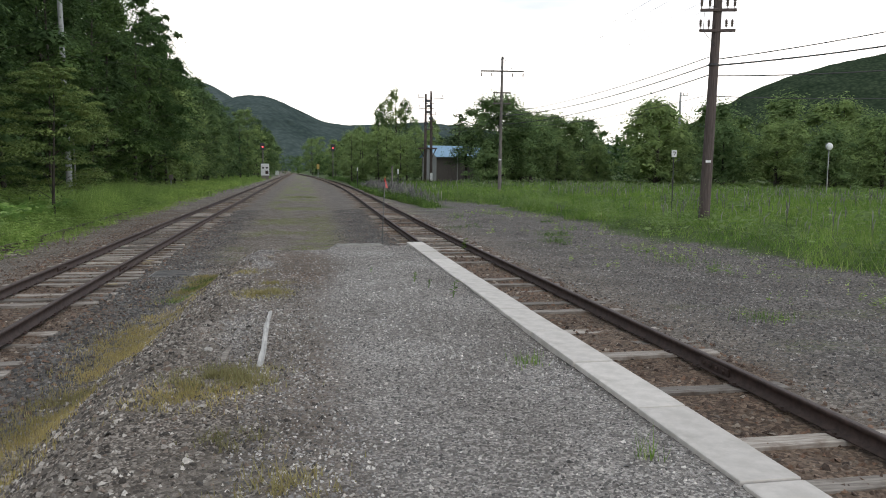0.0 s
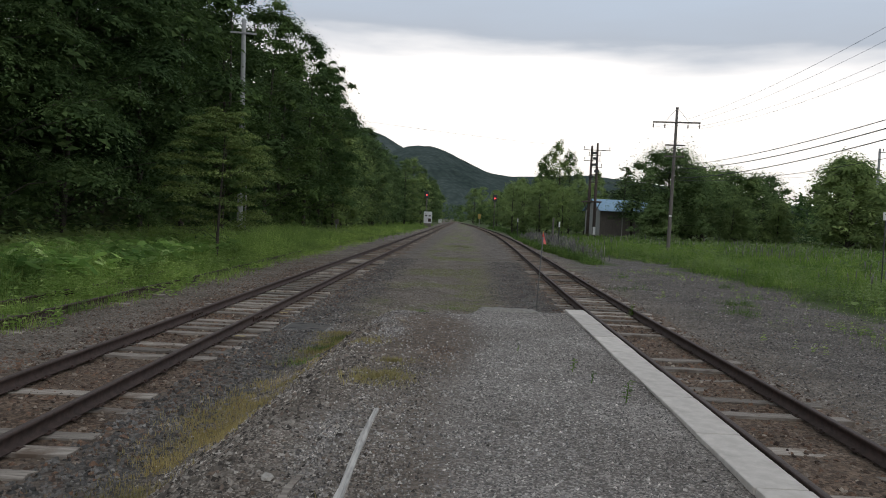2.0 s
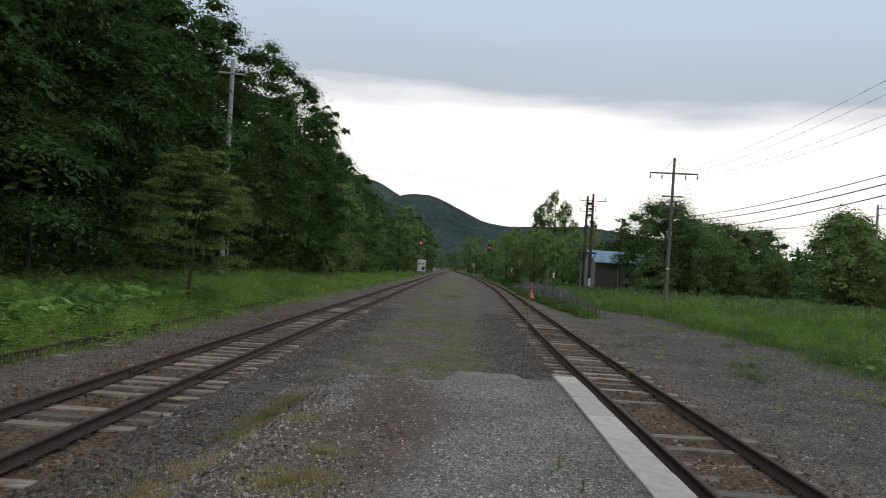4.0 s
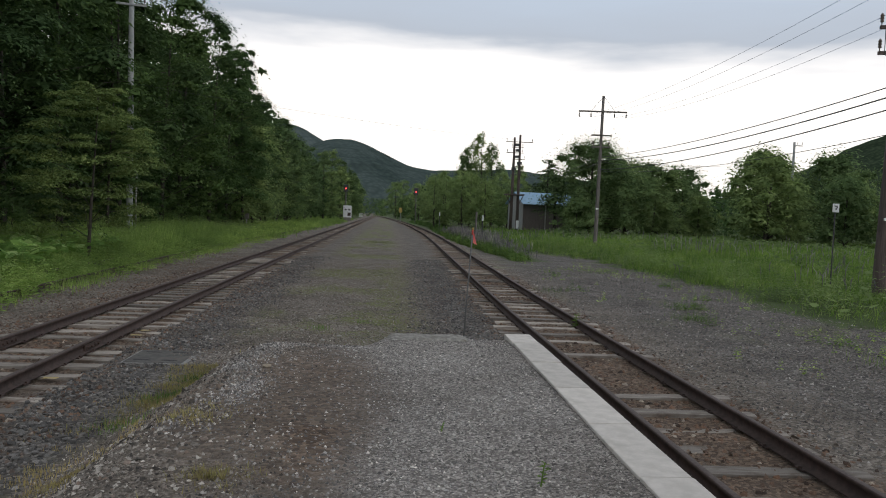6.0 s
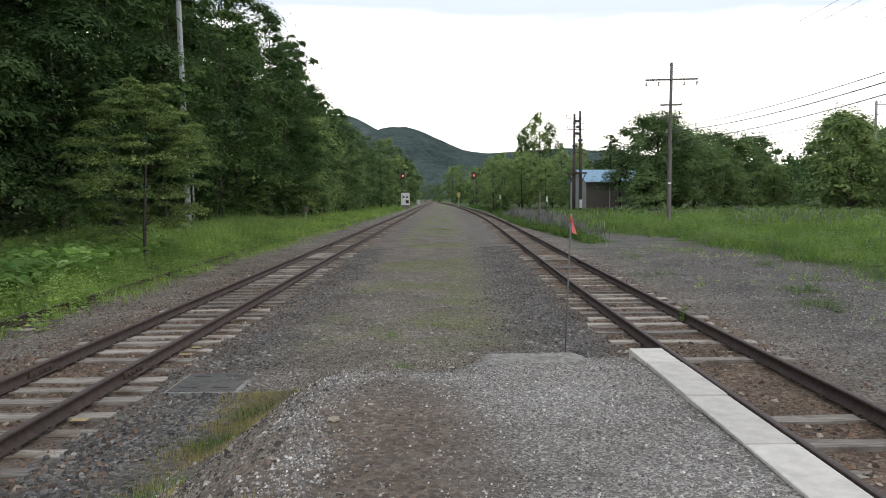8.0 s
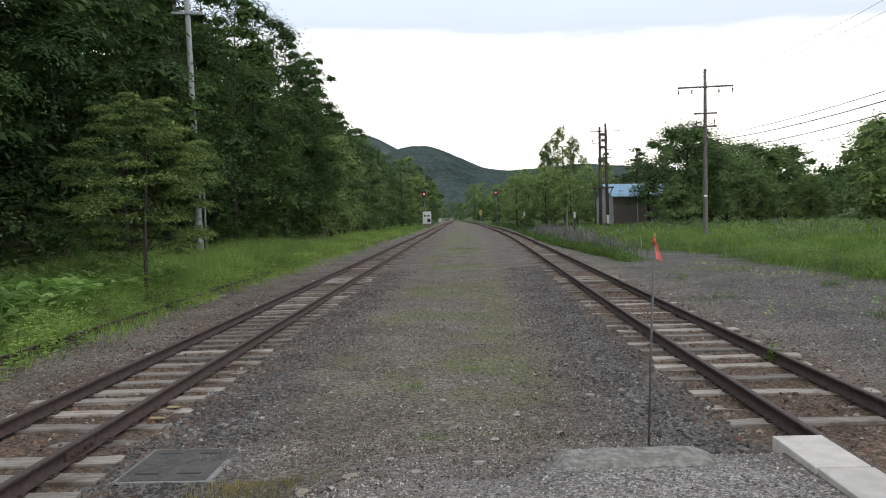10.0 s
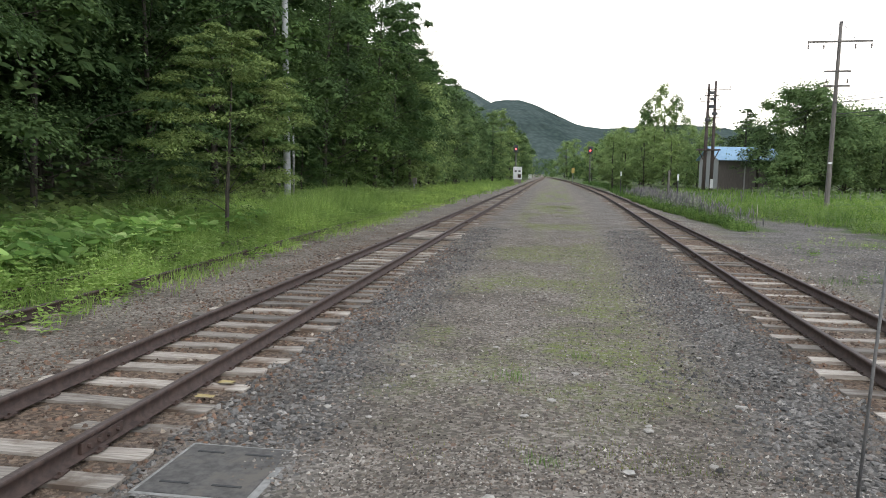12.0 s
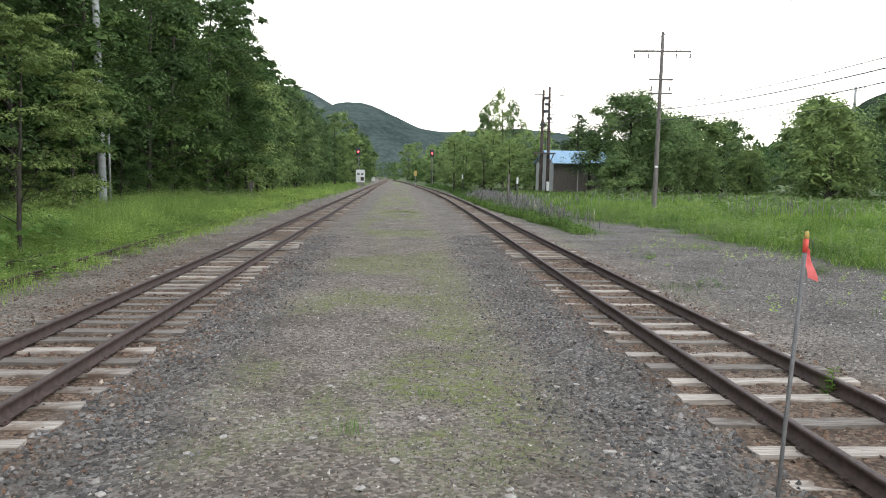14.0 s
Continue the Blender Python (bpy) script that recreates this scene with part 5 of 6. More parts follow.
blades("meadow_grass", "tall green grass along the forest edge", scatter(120000, -12.5, -5.5, 16, 60, keep_left, 51, 1.4), 0.72, 0.010, M_VERGE, 52, 0.5, verge_height)
blades("meadow_grass", "green grass strip along the far line", scatter(50000, -12, 0, 58, 190, keep_left, 53, 1.3), 0.5, 0.035, M_VERGE, 54)
blades("meadow_grass", "lush green meadow grass beyond the gravel yard", scatter(180000, 9, 34, 12, 62, keep_right, 55, 1.2), 0.42, 0.009, M_GRASS, 56, 1.1)
blades("meadow_grass", "green meadow grass before the trees", scatter(70000, 9, 80, 30, 92, keep_right, 57, 1.0), 0.42, 0.024, M_GRASS, 58, 0.9)
blades("lupin_stems", "dense green lupin leaves beside the curved track", scatter(40000, 7.5, 12, 41, 80, keep_lupin, 59), 0.5, 0.018, M_LUPINLEAF, 60)
blades("lupin_stems", "green growth along the far curve", scatter(7000, 8, 14, 75, 170, keep_lupin, 61), 0.5, 0.05, M_LUPINLEAF, 62)


blades("verge_grass", "thin grass straying over the gravel beside the old siding", scatter(60000, -8.2, -4.4, 14, 60, lambda x, y: ss(-1.9, 0.1, grass_left(y) - x) * ss(0.38, 0.62, 0.5 * vnoise(x, y, 0.9, 8) + 0.5 * vnoise(x, y, 0.3, 45)), 67, 1.4), 0.24, 0.006, M_VERGE, 68, 0.6)


def lupins(pts, seed, label):
    r = np.random.default_rng(seed)
    n = len(pts)
    hh = 0.3 + 0.5 * r.random(n) ** 1.6
    ln = r.uniform(0.10, 0.28, n)
    w = r.uniform(0.012, 0.024, n)
    tip = r.normal(0, 0.09, (n, 2))
    v = np.zeros((n, 10, 3))
    for k in range(4):
        a = k * math.tau / 4
        v[:, k] = pts + np.stack([w * math.cos(a), w * math.sin(a), hh], 1)
        v[:, 4 + k] = pts + np.stack([w * 0.6 * math.cos(a) + tip[:, 0] * .6, w * 0.6 * math.sin(a) + tip[:, 1] * .6, hh + ln * .6], 1)
    v[:, 8] = pts + np.stack([0 * w, 0 * w, hh * 0.25], 1)
    v[:, 9] = pts + np.stack([tip[:, 0], tip[:, 1], hh + ln], 1)
    q = []
    for k in range(4):
        j = (k + 1) % 4
        q += [(k, j, 4 + j), (k, 4 + j, 4 + k), (4 + k, 4 + j, 9), (8, j, k)]
    f = (np.arange(n)[:, None, None] * 10 + np.array(q)[None]).reshape(-1, 3)
    tagged(put("lupin_flowers", fast_mesh("lupin_flowers", v.reshape(-1, 3), f), material=M_LUPIN), label, "flowers", kind="stuff")


lupins(scatter(5000, 7.9, 11.5, 43, 85, lambda x, y: keep_lupin(x - 0.35, y) * (0.3 + 0.7 * vnoise(x, y, 1.5, 17)), 63), 64, "fading purple-grey lupin spires beside the track")
lupins(scatter(2600, 10, 40, 12, 70, lambda x, y: keep_right(x, y) * (vnoise(x, y, 5, 13) > 0.55), 65), 66, "scattered fading lupin spires in the meadow")


def broad_weeds(n, x0, x1, y0, y1, size, zlo, zhi, seed, label, material, keep):
    """Big round-lobed leaves on hidden stalks."""
    r = np.random.default_rng(seed)
    p = scatter(n, x0, x1, y0, y1, keep, seed)
    n = len(p)
    p[:, 2] += r.uniform(zlo, zhi, n)
    k = 10
    ang = np.linspace(0, math.tau, k, endpoint=False)
    lob = np.array([0.5, 0.93, 1.02, 0.97, 1.03, 0.98, 1.03, 0.97, 1.02, 0.93])
    s = size * r.uniform(0.55, 1.3, n)
    rot = r.random(n) * math.tau
    ti, tj = r.normal(0, 0.3, n), r.normal(-0.2, 0.3, n)
    v = np.zeros((n, k + 1, 3))
    for i in range(k):
        u, w = s * lob[i] * np.cos(ang[i] + rot), s * lob[i] * np.sin(ang[i] + rot)
        v[:, i] = p + np.stack([u, w, u * ti + w * tj + 0.12 * s * r.normal(1, .5, n)], 1)
    v[:, k] = p
    f = np.concatenate([np.arange(n)[:, None] * (k + 1) + np.array([i, (i + 1) % k, k]) for i in range(k)])
    tagged(put("broad_leaf_weeds", fast_mesh("broad_leaf_weeds", v.reshape(-1, 3), f), material=material), label, "plants", kind="stuff")


def patch(cx, cy, rx, ry):
    return lambda x, y: np.clip(1.2 - ((x - cx) / rx) ** 2 - ((y - cy) / ry) ** 2, 0, 1)


broad_weeds(6500, -13, -7.4, 19, 40, 0.145, 0.2, 0.7, 71, "pale green butterbur leaves at the forest edge", M_BUTTER, patch(-9.3, 26.5, 2.3, 11))
broad_weeds(15000, -11, -6, 17, 48, 0.035, 0.06, 0.42, 74, "small leafy weeds growing over the old siding", M_VERGE, lambda x, y: keep_left(x + 0.25, y) * ss(0.3, 0.6, vnoise(x, y, 0.6, 33)))
# dark leaves added to stand in for shade in the void under the trees
broad_weeds(4500, -18.5, -11.3, 20, 85, 0.13, 0.3, 2.4, 75, "dark leaves added as shade below the forest", M_LEAFDARK, lambda x, y: ss(0, 2.0, -11.2 + 0.02 * (y - 30) - x))
broad_weeds(11000, -14.5, -8.0, 20, 80, 0.115, 0.15, 0.8, 72, "green undergrowth leaves below the trees", M_LEAFMID, lambda x, y: ss(0, 1.5, -9.3 + 0.01 * (y - 30) - x))
broad_weeds(9000, 10, 40, 13, 62, 0.085, 0.18, 0.5, 76, "broad leaves of weeds among the meadow grass", M_LEAFMID, lambda x, y: keep_right(x - 0.2, y) * ss(0.4, 0.6, vnoise(x, y, 3.2, 46)))
broad_weeds(3500, 18, 75, 50, 82, 0.12, 0.2, 0.5, 73, "broad green weeds before the far trees", M_LEAFMID, lambda x, y: ss(50, 70, y + 0.25 * (x - 20)) * (y < 84 - 0.25 * (x - 20)))


def leafy_plants(pts, h, leaf, layers, seed, label, material):
    """Upright stems with leaflets in whorls."""
    r = np.random.default_rng(seed)
    n = len(pts)
    hh = h * np.exp(r.normal(0, 0.3, n))
    tilt = r.normal(0, 0.18, (n, 2))
    vs = []
    for k in range(layers):
        u = (k + 1) / layers
        ang = r.random(n) * math.tau
        ln = leaf * r.uniform(0.6, 1.3, n) * (1.1 - 0.6 * u)
        c = pts + np.stack([tilt[:, 0] * hh * u, tilt[:, 1] * hh * u, hh * u], 1)
        d = np.stack([np.cos(ang), np.sin(ang), r.uniform(-0.1, 0.7, n)], 1) * ln[:, None]
        s = np.stack([-np.sin(ang), np.cos(ang), r.normal(0, 0.3, n)], 1) * (0.2 * ln)[:, None]
        for g in (1, -1):
            dd = d * np.array([g, g, 1])
            vs.append(np.stack([c, c + dd * 0.5 + s, c + dd - np.array([0, 0, 1]) * 0.2 * ln[:, None], c + dd * 0.5 - s], 1))
    v = np.concatenate(vs).reshape(-1, 3)
    tagged(put("leafy_weeds", fast_mesh("leafy_weeds", v, np.arange(len(v)).reshape(-1, 4)), material=material), label, "plants", kind="stuff")


def clumps(f, size, seed, lo=0.42, hi=0.62):
    return lambda x, y: f(x, y) * ss(lo, hi, vnoise(x, y, size, seed))


leafy_plants(scatter(6500, -10.5, -5.3, 15, 48, clumps(lambda x, y: ss(-1.9, -0.2, grass_left(y) - x - 0.02 * (y - 18)), 0.8, 41, 0.3, 0.55), 301, 1.3), 0.52, 0.13, 8, 302, "yellow-green leafy weeds over the old siding", M_VERGE)
leafy_plants(scatter(4500, -12.5, -7.0, 18, 70, clumps(lambda x, y: ss(0.8, 2.0, grass_left(y) - x), 1.6, 44, 0.3, 0.6), 311, 1.2), 0.6, 0.2, 6, 312, "tall green weeds below the forest edge", M_LEAFMID)
leafy_plants(scatter(3500, -9.5, -4.0, 46, 100, lambda x, y: ss(-0.6, 0.4, grass_left(y) - x), 303, 1.2), 0.4, 0.2, 6, 304, "leafy green weeds along the far grass strip", M_VERGE)
leafy_plants(scatter(7000, 9, 18, 12, 55, clumps(lambda x, y: keep_right(x, y) * (1 - 0.85 * ss(1.0, 4.0, x - grass_right(y))), 1.4, 42), 305, 1.0), 0.62, 0.15, 7, 306, "tall leafy green weeds on the meadow edge", M_LEAFMID)
leafy_plants(scatter(5000, 7.5, 12, 41, 75, keep_lupin, 307), 0.4, 0.2, 5, 308, "bushy green lupin leaves beside the curved track", M_LUPINLEAF)
leafy_plants(scatter(1600, 6.8, 13, 10, 40, clumps(lambda x, y: (x > track_right(y) + 2.0) * 0.6 + 0 * y, 1.2, 43, 0.55, 0.75), 309), 0.15, 0.075, 5, 310, "low green weeds sprouting in the yard gravel", M_VERGE)

r_y = np.random.default_rng(313)
for x, y, m in ((9.0, 24.0, 60), (8.2, 21.5, 40), (10.3, 26.0, 50), (9.6, 19.0, 40), (7.2, 27.5, 30), (11.0, 30.0, 60), (8.0, 33.0, 40), (9.3, 15.5, 30)):
    q = np.stack([x + r_y.normal(0, 0.22, m), y + r_y.normal(0, 0.35, m), np.zeros(m)], 1)
    q[:, 2] = height(q[:, 0], q[:, 1]) - 0.02
    leafy_plants(q[: m // 2], 0.2, 0.07, 6, int(x * 100), "small clump of green weeds in the yard gravel", M_GRASS)


def tuft(x, y, n, h, w, spread, material, label, seed, category="weed"):
    r = np.random.default_rng(seed)
    p = np.stack([x + r.normal(0, spread, n), y + r.normal(0, spread, n), np.zeros(n)], 1)
    p[:, 2] = height(p[:, 0], p[:, 1]) - 0.01
    if material is M_DRY:
        p = p[vnoise(p[:, 0], p[:, 1], 0.07, 19) + r.normal(0, 0.15, n) > 0.5]
    blades("grass_tuft", label, p, h, w, material, seed, 0.9 if material is M_DRY else 0.35)


for k, (x, y, n, h, sp) in enumerate(((-0.03, 6.12, 1300, 0.06, 0.14), (-0.2, 5.75, 700, 0.05, 0.14), (0.13, 9.3, 800, 0.06, 0.12), (0.27, 10.0, 250, 0.05, 0.07), (0.3, 4.3, 200, 0.07, 0.10), (-0.1, 11.2, 200, 0.05, 0.12), (0.05, 4.9, 150, 0.05, 0.08))):
    tuft(x, y, int(3.2 * n), 0.95 * h, 0.004, sp * 1.2, M_DRY, "dry yellow-green grass patch in the gravel", 80 + k)
for k, (x, y, n, h, sp) in enumerate(((1.93, 4.35, 26, 0.15, 0.03), (1.98, 6.2, 70, 0.09, 0.06), (0.85, 3.7, 40, 0.08, 0.05), (0.3, 19.4, 90, 0.10, 0.10), (1.0, 20.5, 60, 0.08, 0.1), (-0.9, 15.2, 260, 0.10, 0.14), (-1.05, 14.4, 260, 0.10, 0.14), (-1.2, 13.4, 220, 0.09, 0.14), (0.55, 17.0, 80, 0.08, 0.08), (8.2, 22.0, 200, 0.2, 0.25), (8.9, 24.0, 200, 0.2, 0.3), (7.0, 10.5, 150, 0.15, 0.2), (9.3, 17.0, 200, 0.2, 0.35), (6.4, 27.5, 120, 0.15, 0.3), (10.6, 36, 300, 0.2, 0.6), (5.1, 20.3, 60, 0.22, 0.05))):
    tuft(x, y, n, h, 0.0035, sp, M_GRASS, "small green weed tuft in the gravel", 100 + k)


def strip_pts(n, seed):
    r = np.random.default_rng(seed)
    y = r.uniform(3, 16.2, n)
    foot = np.interp(y, (0, 7, 9, 13, 16), (-1.9, -1.75, -1.55, -1.3, -1.0))
    x = foot + 0.15 + r.normal(0, 0.25, n) + 0.3 * (vnoise(foot, y, 0.7, 14) - 0.5)
    ok = r.random(n) < ss(0.35, 0.7, 0.5 * vnoise(x, y, 0.9, 15) + 0.5 * vnoise(x, y, 0.25, 18))
    x, y = x[ok], y[ok]
    return np.stack([x, y, height(x, y) - 0.01], 1)


blades("dry_grass_strip", "dry yellowish grass along the foot of the platform bank", strip_pts(42000, 91), 0.06, 0.004, M_DRY, 92)
blades("moss_grass", "thin yellow-green growth in the gravel between the tracks", scatter(80000, -1.6, 3.2, 17, 60, lambda x, y: ss(0.42, 0.62, vnoise(x, y, 2.6, 6) * 0.5 + vnoise(x, y, 0.9, 5) * 0.3 + vnoise(x, y, 0.35, 7) * 0.2) * (1 - ss(0.9, 1.9, np.abs(x - (0.45 + 0.035 * (y - 17))))), 93, 1.4), 0.045, 0.006, M_MOSS, 94)


def weed_plant(x, y, h, label, seed):
    """An upright stem with narrow leaves."""
    r = random.Random(seed)
    z = float(height(x, y))
    t = thing("weed_plant", (x, y, z), label, "plant", "weeds on the platform")
    part("stem", tube(bmesh.new(), [(0, 0, -0.03), (0.01, 0, h * .5), (0.02, 0.01, h)], [0.005, 0.004, 0.002], 5), M_GRASS, t)
    bm = bmesh.new()
    for k in range(22):
        zz = h * (0.15 + 0.85 * k / 22)
        a, ln = r.random() * math.tau, h * r.uniform(.22, .34)
        d, s = Vector((math.cos(a), math.sin(a), 0.45)), Vector((-math.sin(a), math.cos(a), 0)) * ln * .16
        o = Vector((0.02 * zz / h, 0, zz))
        bm.faces.new([bm.verts.new(p) for p in (o, o + d * ln * .5 + s, o + d * ln - Vector((0, 0, ln * .3)), o + d * ln * .5 - s)])
    part("leaves", bm, M_GRASS if seed % 2 else M_LEAFDARK, t)


for k, (x, y, h) in enumerate(((2.06, 8.8, 0.17), (1.92, 9.4, 0.10), (1.85, 9.9, 0.12), (1.45, 10.8, 0.06), (5.05, 20.2, 0.3))):
    weed_plant(x, y, h, "small upright green weed in the gravel", 2 * k + 1 if k != 1 else 4)


# ---- loose stones ----
WEDGE_V = np.array([(1, 0.1, -0.2), (0.2, 1, -0.3), (-1, 0.1, -0.1), (-0.1, -1, -0.2), (0.35, 0.25, 0.75), (-0.4, -0.3, 0.7)], float)
WEDGE_F = np.array([(0, 1, 4), (1, 2, 5), (1, 5, 4), (2, 3, 5), (3, 0, 4), (3, 4, 5)])
CHIP_V = np.array([(1, 0, -0.5), (0, 1, -0.5), (-1, 0, -0.5), (0, -1, -0.5), (0.2, 0.1, 0.75)], float)
CHIP_F = np.array([(0, 1, 4), (1, 2, 4), (2, 3, 4), (3, 0, 4)])


def stones(name, label, p, size, material, seed, sink=0.25, chip=False):
    """Crushed stones with a broken ridge, their feet below the ground."""
    base, faces = (CHIP_V, CHIP_F) if chip else (WEDGE_V, WEDGE_F)
    r = np.random.default_rng(seed)
    n, c = len(p), len(base)
    s = size * np.exp(np.clip(r.normal(0, 0.3, (n, 1, 1)), -0.7, 0.55))
    v = base[None] * (1 + r.normal(0, 0.14, (n, c, 1))) + r.normal(0, 0.2, (n, c, 3))
    v = v * s * np.stack([r.uniform(.75, 1.25, n), r.uniform(.75, 1.1, n), r.uniform(.65, 1.0, n)], 1)[:, None]
    a = r.random(n) * math.tau
    b = r.normal(0, 0.35, n)
    ca, sa, cb, sb = np.cos(a)[:, None], np.sin(a)[:, None], np.cos(b)[:, None], np.sin(b)[:, None]
    x, y, z = v[..., 0], v[..., 1], v[..., 2]
    y, z = y * cb - z * sb, y * sb + z * cb
    v = np.stack([x * ca - y * sa, x * sa + y * ca, z], -1)
    pos = p.copy()
    pos[:, 2] += 0.02 + s[:, 0, 0] * sink
    v = v + pos[:, None]
    f = (np.arange(n)[:, None, None] * c + faces[None]).reshape(-1, 3)
    tagged(put(name, fast_mesh(name, v.reshape(-1, 3), f), material=material), label, "gravel", kind="stuff")


def dl(x, y):
    return np.abs(x - track_left(y))


def dr(x, y):
    return np.abs(x - track_right(y))


def off_rails(x, y):
    """Keeps stones off the rail heads and mostly off the sleepers."""
    return (np.abs(dl(x, y) - 0.566) > 0.09) * (np.abs(dr(x, y) - 0.566) > 0.09)


def in_cover(x, y):
    return (np.abs(x + 1.67) < 0.42) & (np.abs(y - 16.72) < 0.47)


FOOT = ((0, 7, 9, 13, 16), (-1.9, -1.75, -1.55, -1.3, -1.0))


def on_bank(x, y):
    return (x > np.interp(y, *FOOT) - 0.05) & (x < slab_edge(y) + 0.3) & (y < 15.0)


def k_ballast(x, y):
    m = np.maximum((1 - ss(1.45, 2.5, dl(x, y) + 0.6 * (vnoise(x, y, 0.7, 20) - 0.5))) * (x > track_left(y) + 0.95), (1 - ss(1.7, 2.9, dr(x, y) + 0.6 * (vnoise(x, y, 0.7, 20) - 0.5))) * (x < track_right(y) - 0.95))
    return m * ~on_bank(x, y) * ~in_cover(x, y)


def k_track(x, y):
    m = np.maximum(1 - ss(1.15, 1.85, dl(x, y)), 1 - ss(0.95, 1.45, dr(x, y)))
    inside = np.minimum(dl(x, y), dr(x, y)) < 0.98
    return m * ~on_bank(x, y) * off_rails(x, y) * ~in_cover(x, y) * np.where(inside, 0.8, 1.0)


def dry_share(x, y):
    return 1 - 0.75 * np.clip(1.25 - ((x - 0.35) / 0.85) ** 2 - ((y - 11.9) / 2.1) ** 2, 0, 1)


def k_plat(x, y):
    return dry_share(x, y) * ((x < slab_edge(y) - 0.02) & (x > 0.1 + 0.4 * (vnoise(x, y, 0.8, 16) - 0.5)) & (y < 14.4))


def k_bank(x, y):
    return dry_share(x, y) * (on_bank(x, y) & (x < 0.6) & (y < 14.6) | ((y > 14.3) & (y < 17.5) & (x > -1.0) & (x < slab_edge(y)) & ~((x > 1.2) & (y < 14.7))))


def k_mid(x, y):
    return (x > track_left(y) + 1.7) & (x < track_right(y) - 1.8) & (y > 16.5)


def k_yard(x, y):
    return (x > track_right(y) + 1.2) & (x < grass_right(y) + 0.3)


def k_leftside(x, y):
    return (x < track_left(y) - 1.1) & (x > grass_left(y) - 0.2)


stones("ballast_stones", "dark angular ballast stones beside the track", scatter(125000, -3.2, 5.2, 4, 40, k_ballast, 201, 1.6), 0.0215, M_BALLAST, 202, 0.1)
stones("ballast_stones", "brown-stained stones between the sleepers", scatter(46000, -5, 7, 4, 32, k_track, 203, 1.15), 0.022, M_RUSTY, 204, 0.1)
stones("platform_gravel", "pale grey crushed gravel of the platform", scatter(46000, 0, 2.6, 2.4, 14.4, k_plat, 205, 1.3), 0.0092, M_FINE, 206, 0.1, True)
stones("bank_gravel", "mixed pale gravel on the platform bank", scatter(56000, -2, 2.6, 2.6, 17.5, k_bank, 207, 1.1), 0.0112, M_BANK, 208, 0.1, True)
stones("bank_gravel", "streaks of fresh pale gravel on the platform bank", scatter(40000, -0.5, 0.6, 6.2, 14.3, pale_patch, 219), 0.0095, M_FINE, 220, 0.15, True)
stones("bank_gravel", "flat pale stones strewn over the platform bank", scatter(3200, -1.6, 0.1, 3.2, 14.5, k_bank, 217), 0.0175, M_BANK, 218, 0.0)
stones("path_gravel", "mixed small gravel between the tracks", scatter(30000, -2, 4, 16.5, 36, k_mid, 209, 1.4), 0.0145, M_MIXED, 210, 0.05, True)
stones("yard_gravel", "grey gravel of the open yard", scatter(48000, 5, 13, 6, 36, k_yard, 211, 1.5), 0.021, M_YARD, 212, 0.05, True)
stones("side_gravel", "brown-grey gravel beyond the left rails", scatter(9000, -8, -4, 12, 40, k_leftside, 213, 1.1), 0.018, M_RUSTY, 214, 0.0)


def loose_stone(x, y, size, seed, label, material):
    r = random.Random(seed)
    bm = bmesh.new()
    bmesh.ops.create_icosphere(bm, subdivisions=1, radius=size * 0.85)
    for v in bm.verts:
        v.co *= r.uniform(0.65, 1.25)
        v.co.z *= 0.45
        v.co.x *= 1.3
    ob = part("stone", bm, material)
    ob.matrix_basis = pose(x, y, float(height(x, y)) + size * 0.25, 0, 0, r.uniform(0, 360))
    tagged(ob, label, "stone", "loose stones")


M_PALESTONE = surface("pale_grey_stone", (0.27, 0.25, 0.22), (0.46, 0.43, 0.39), 30, 0.9, 0.003)
M_BUFF = surface("buff_stone", (0.26, 0.22, 0.16), (0.40, 0.34, 0.26), 30, 0.9, 0.003)
for k, (x, y, s) in enumerate(((3.55, 7.6, .07), (0.65, 18.63, .05), (0.92, 19.67, .05), (0.40, 18.13, .045), (2.34, 18.8, .05), (-0.35, 15.4, .06), (0.46, 14.95, .05), (0.02, 15.06, .07), (0.9, 15.7, .05), (1.4, 18.0, .05), (-1.3, 18.2, .04), (4.95, 8.9, .06), (5.0, 12.4, .05), (0.2, 16.2, .045), (1.1, 16.9, .05), (-0.2, 6.9, .05), (-0.9, 18.9, .04), (0.2, 12.6, .05), (0.05, 20.8, .04))):
    loose_stone(x, y, s, k + 1, "buff rounded stone lying in the gravel" if k in (5, 7, 17) else "pale angular stone lying on the gravel", M_BUFF if k in (5, 7, 17) else M_PALESTONE)

r_s = random.Random(61)
for k in range(46):
    y = 16.8 + 13 * r_s.random() ** 1.5
    x = r_s.uniform(-1.5, 3.2)
    if not in_cover(np.array(x), np.array(y)):
        loose_stone(x, y, r_s.uniform(0.022, 0.042), 50 + k, "small pale pebble lying in the gravel", M_PALESTONE if k % 5 else M_BUFF)


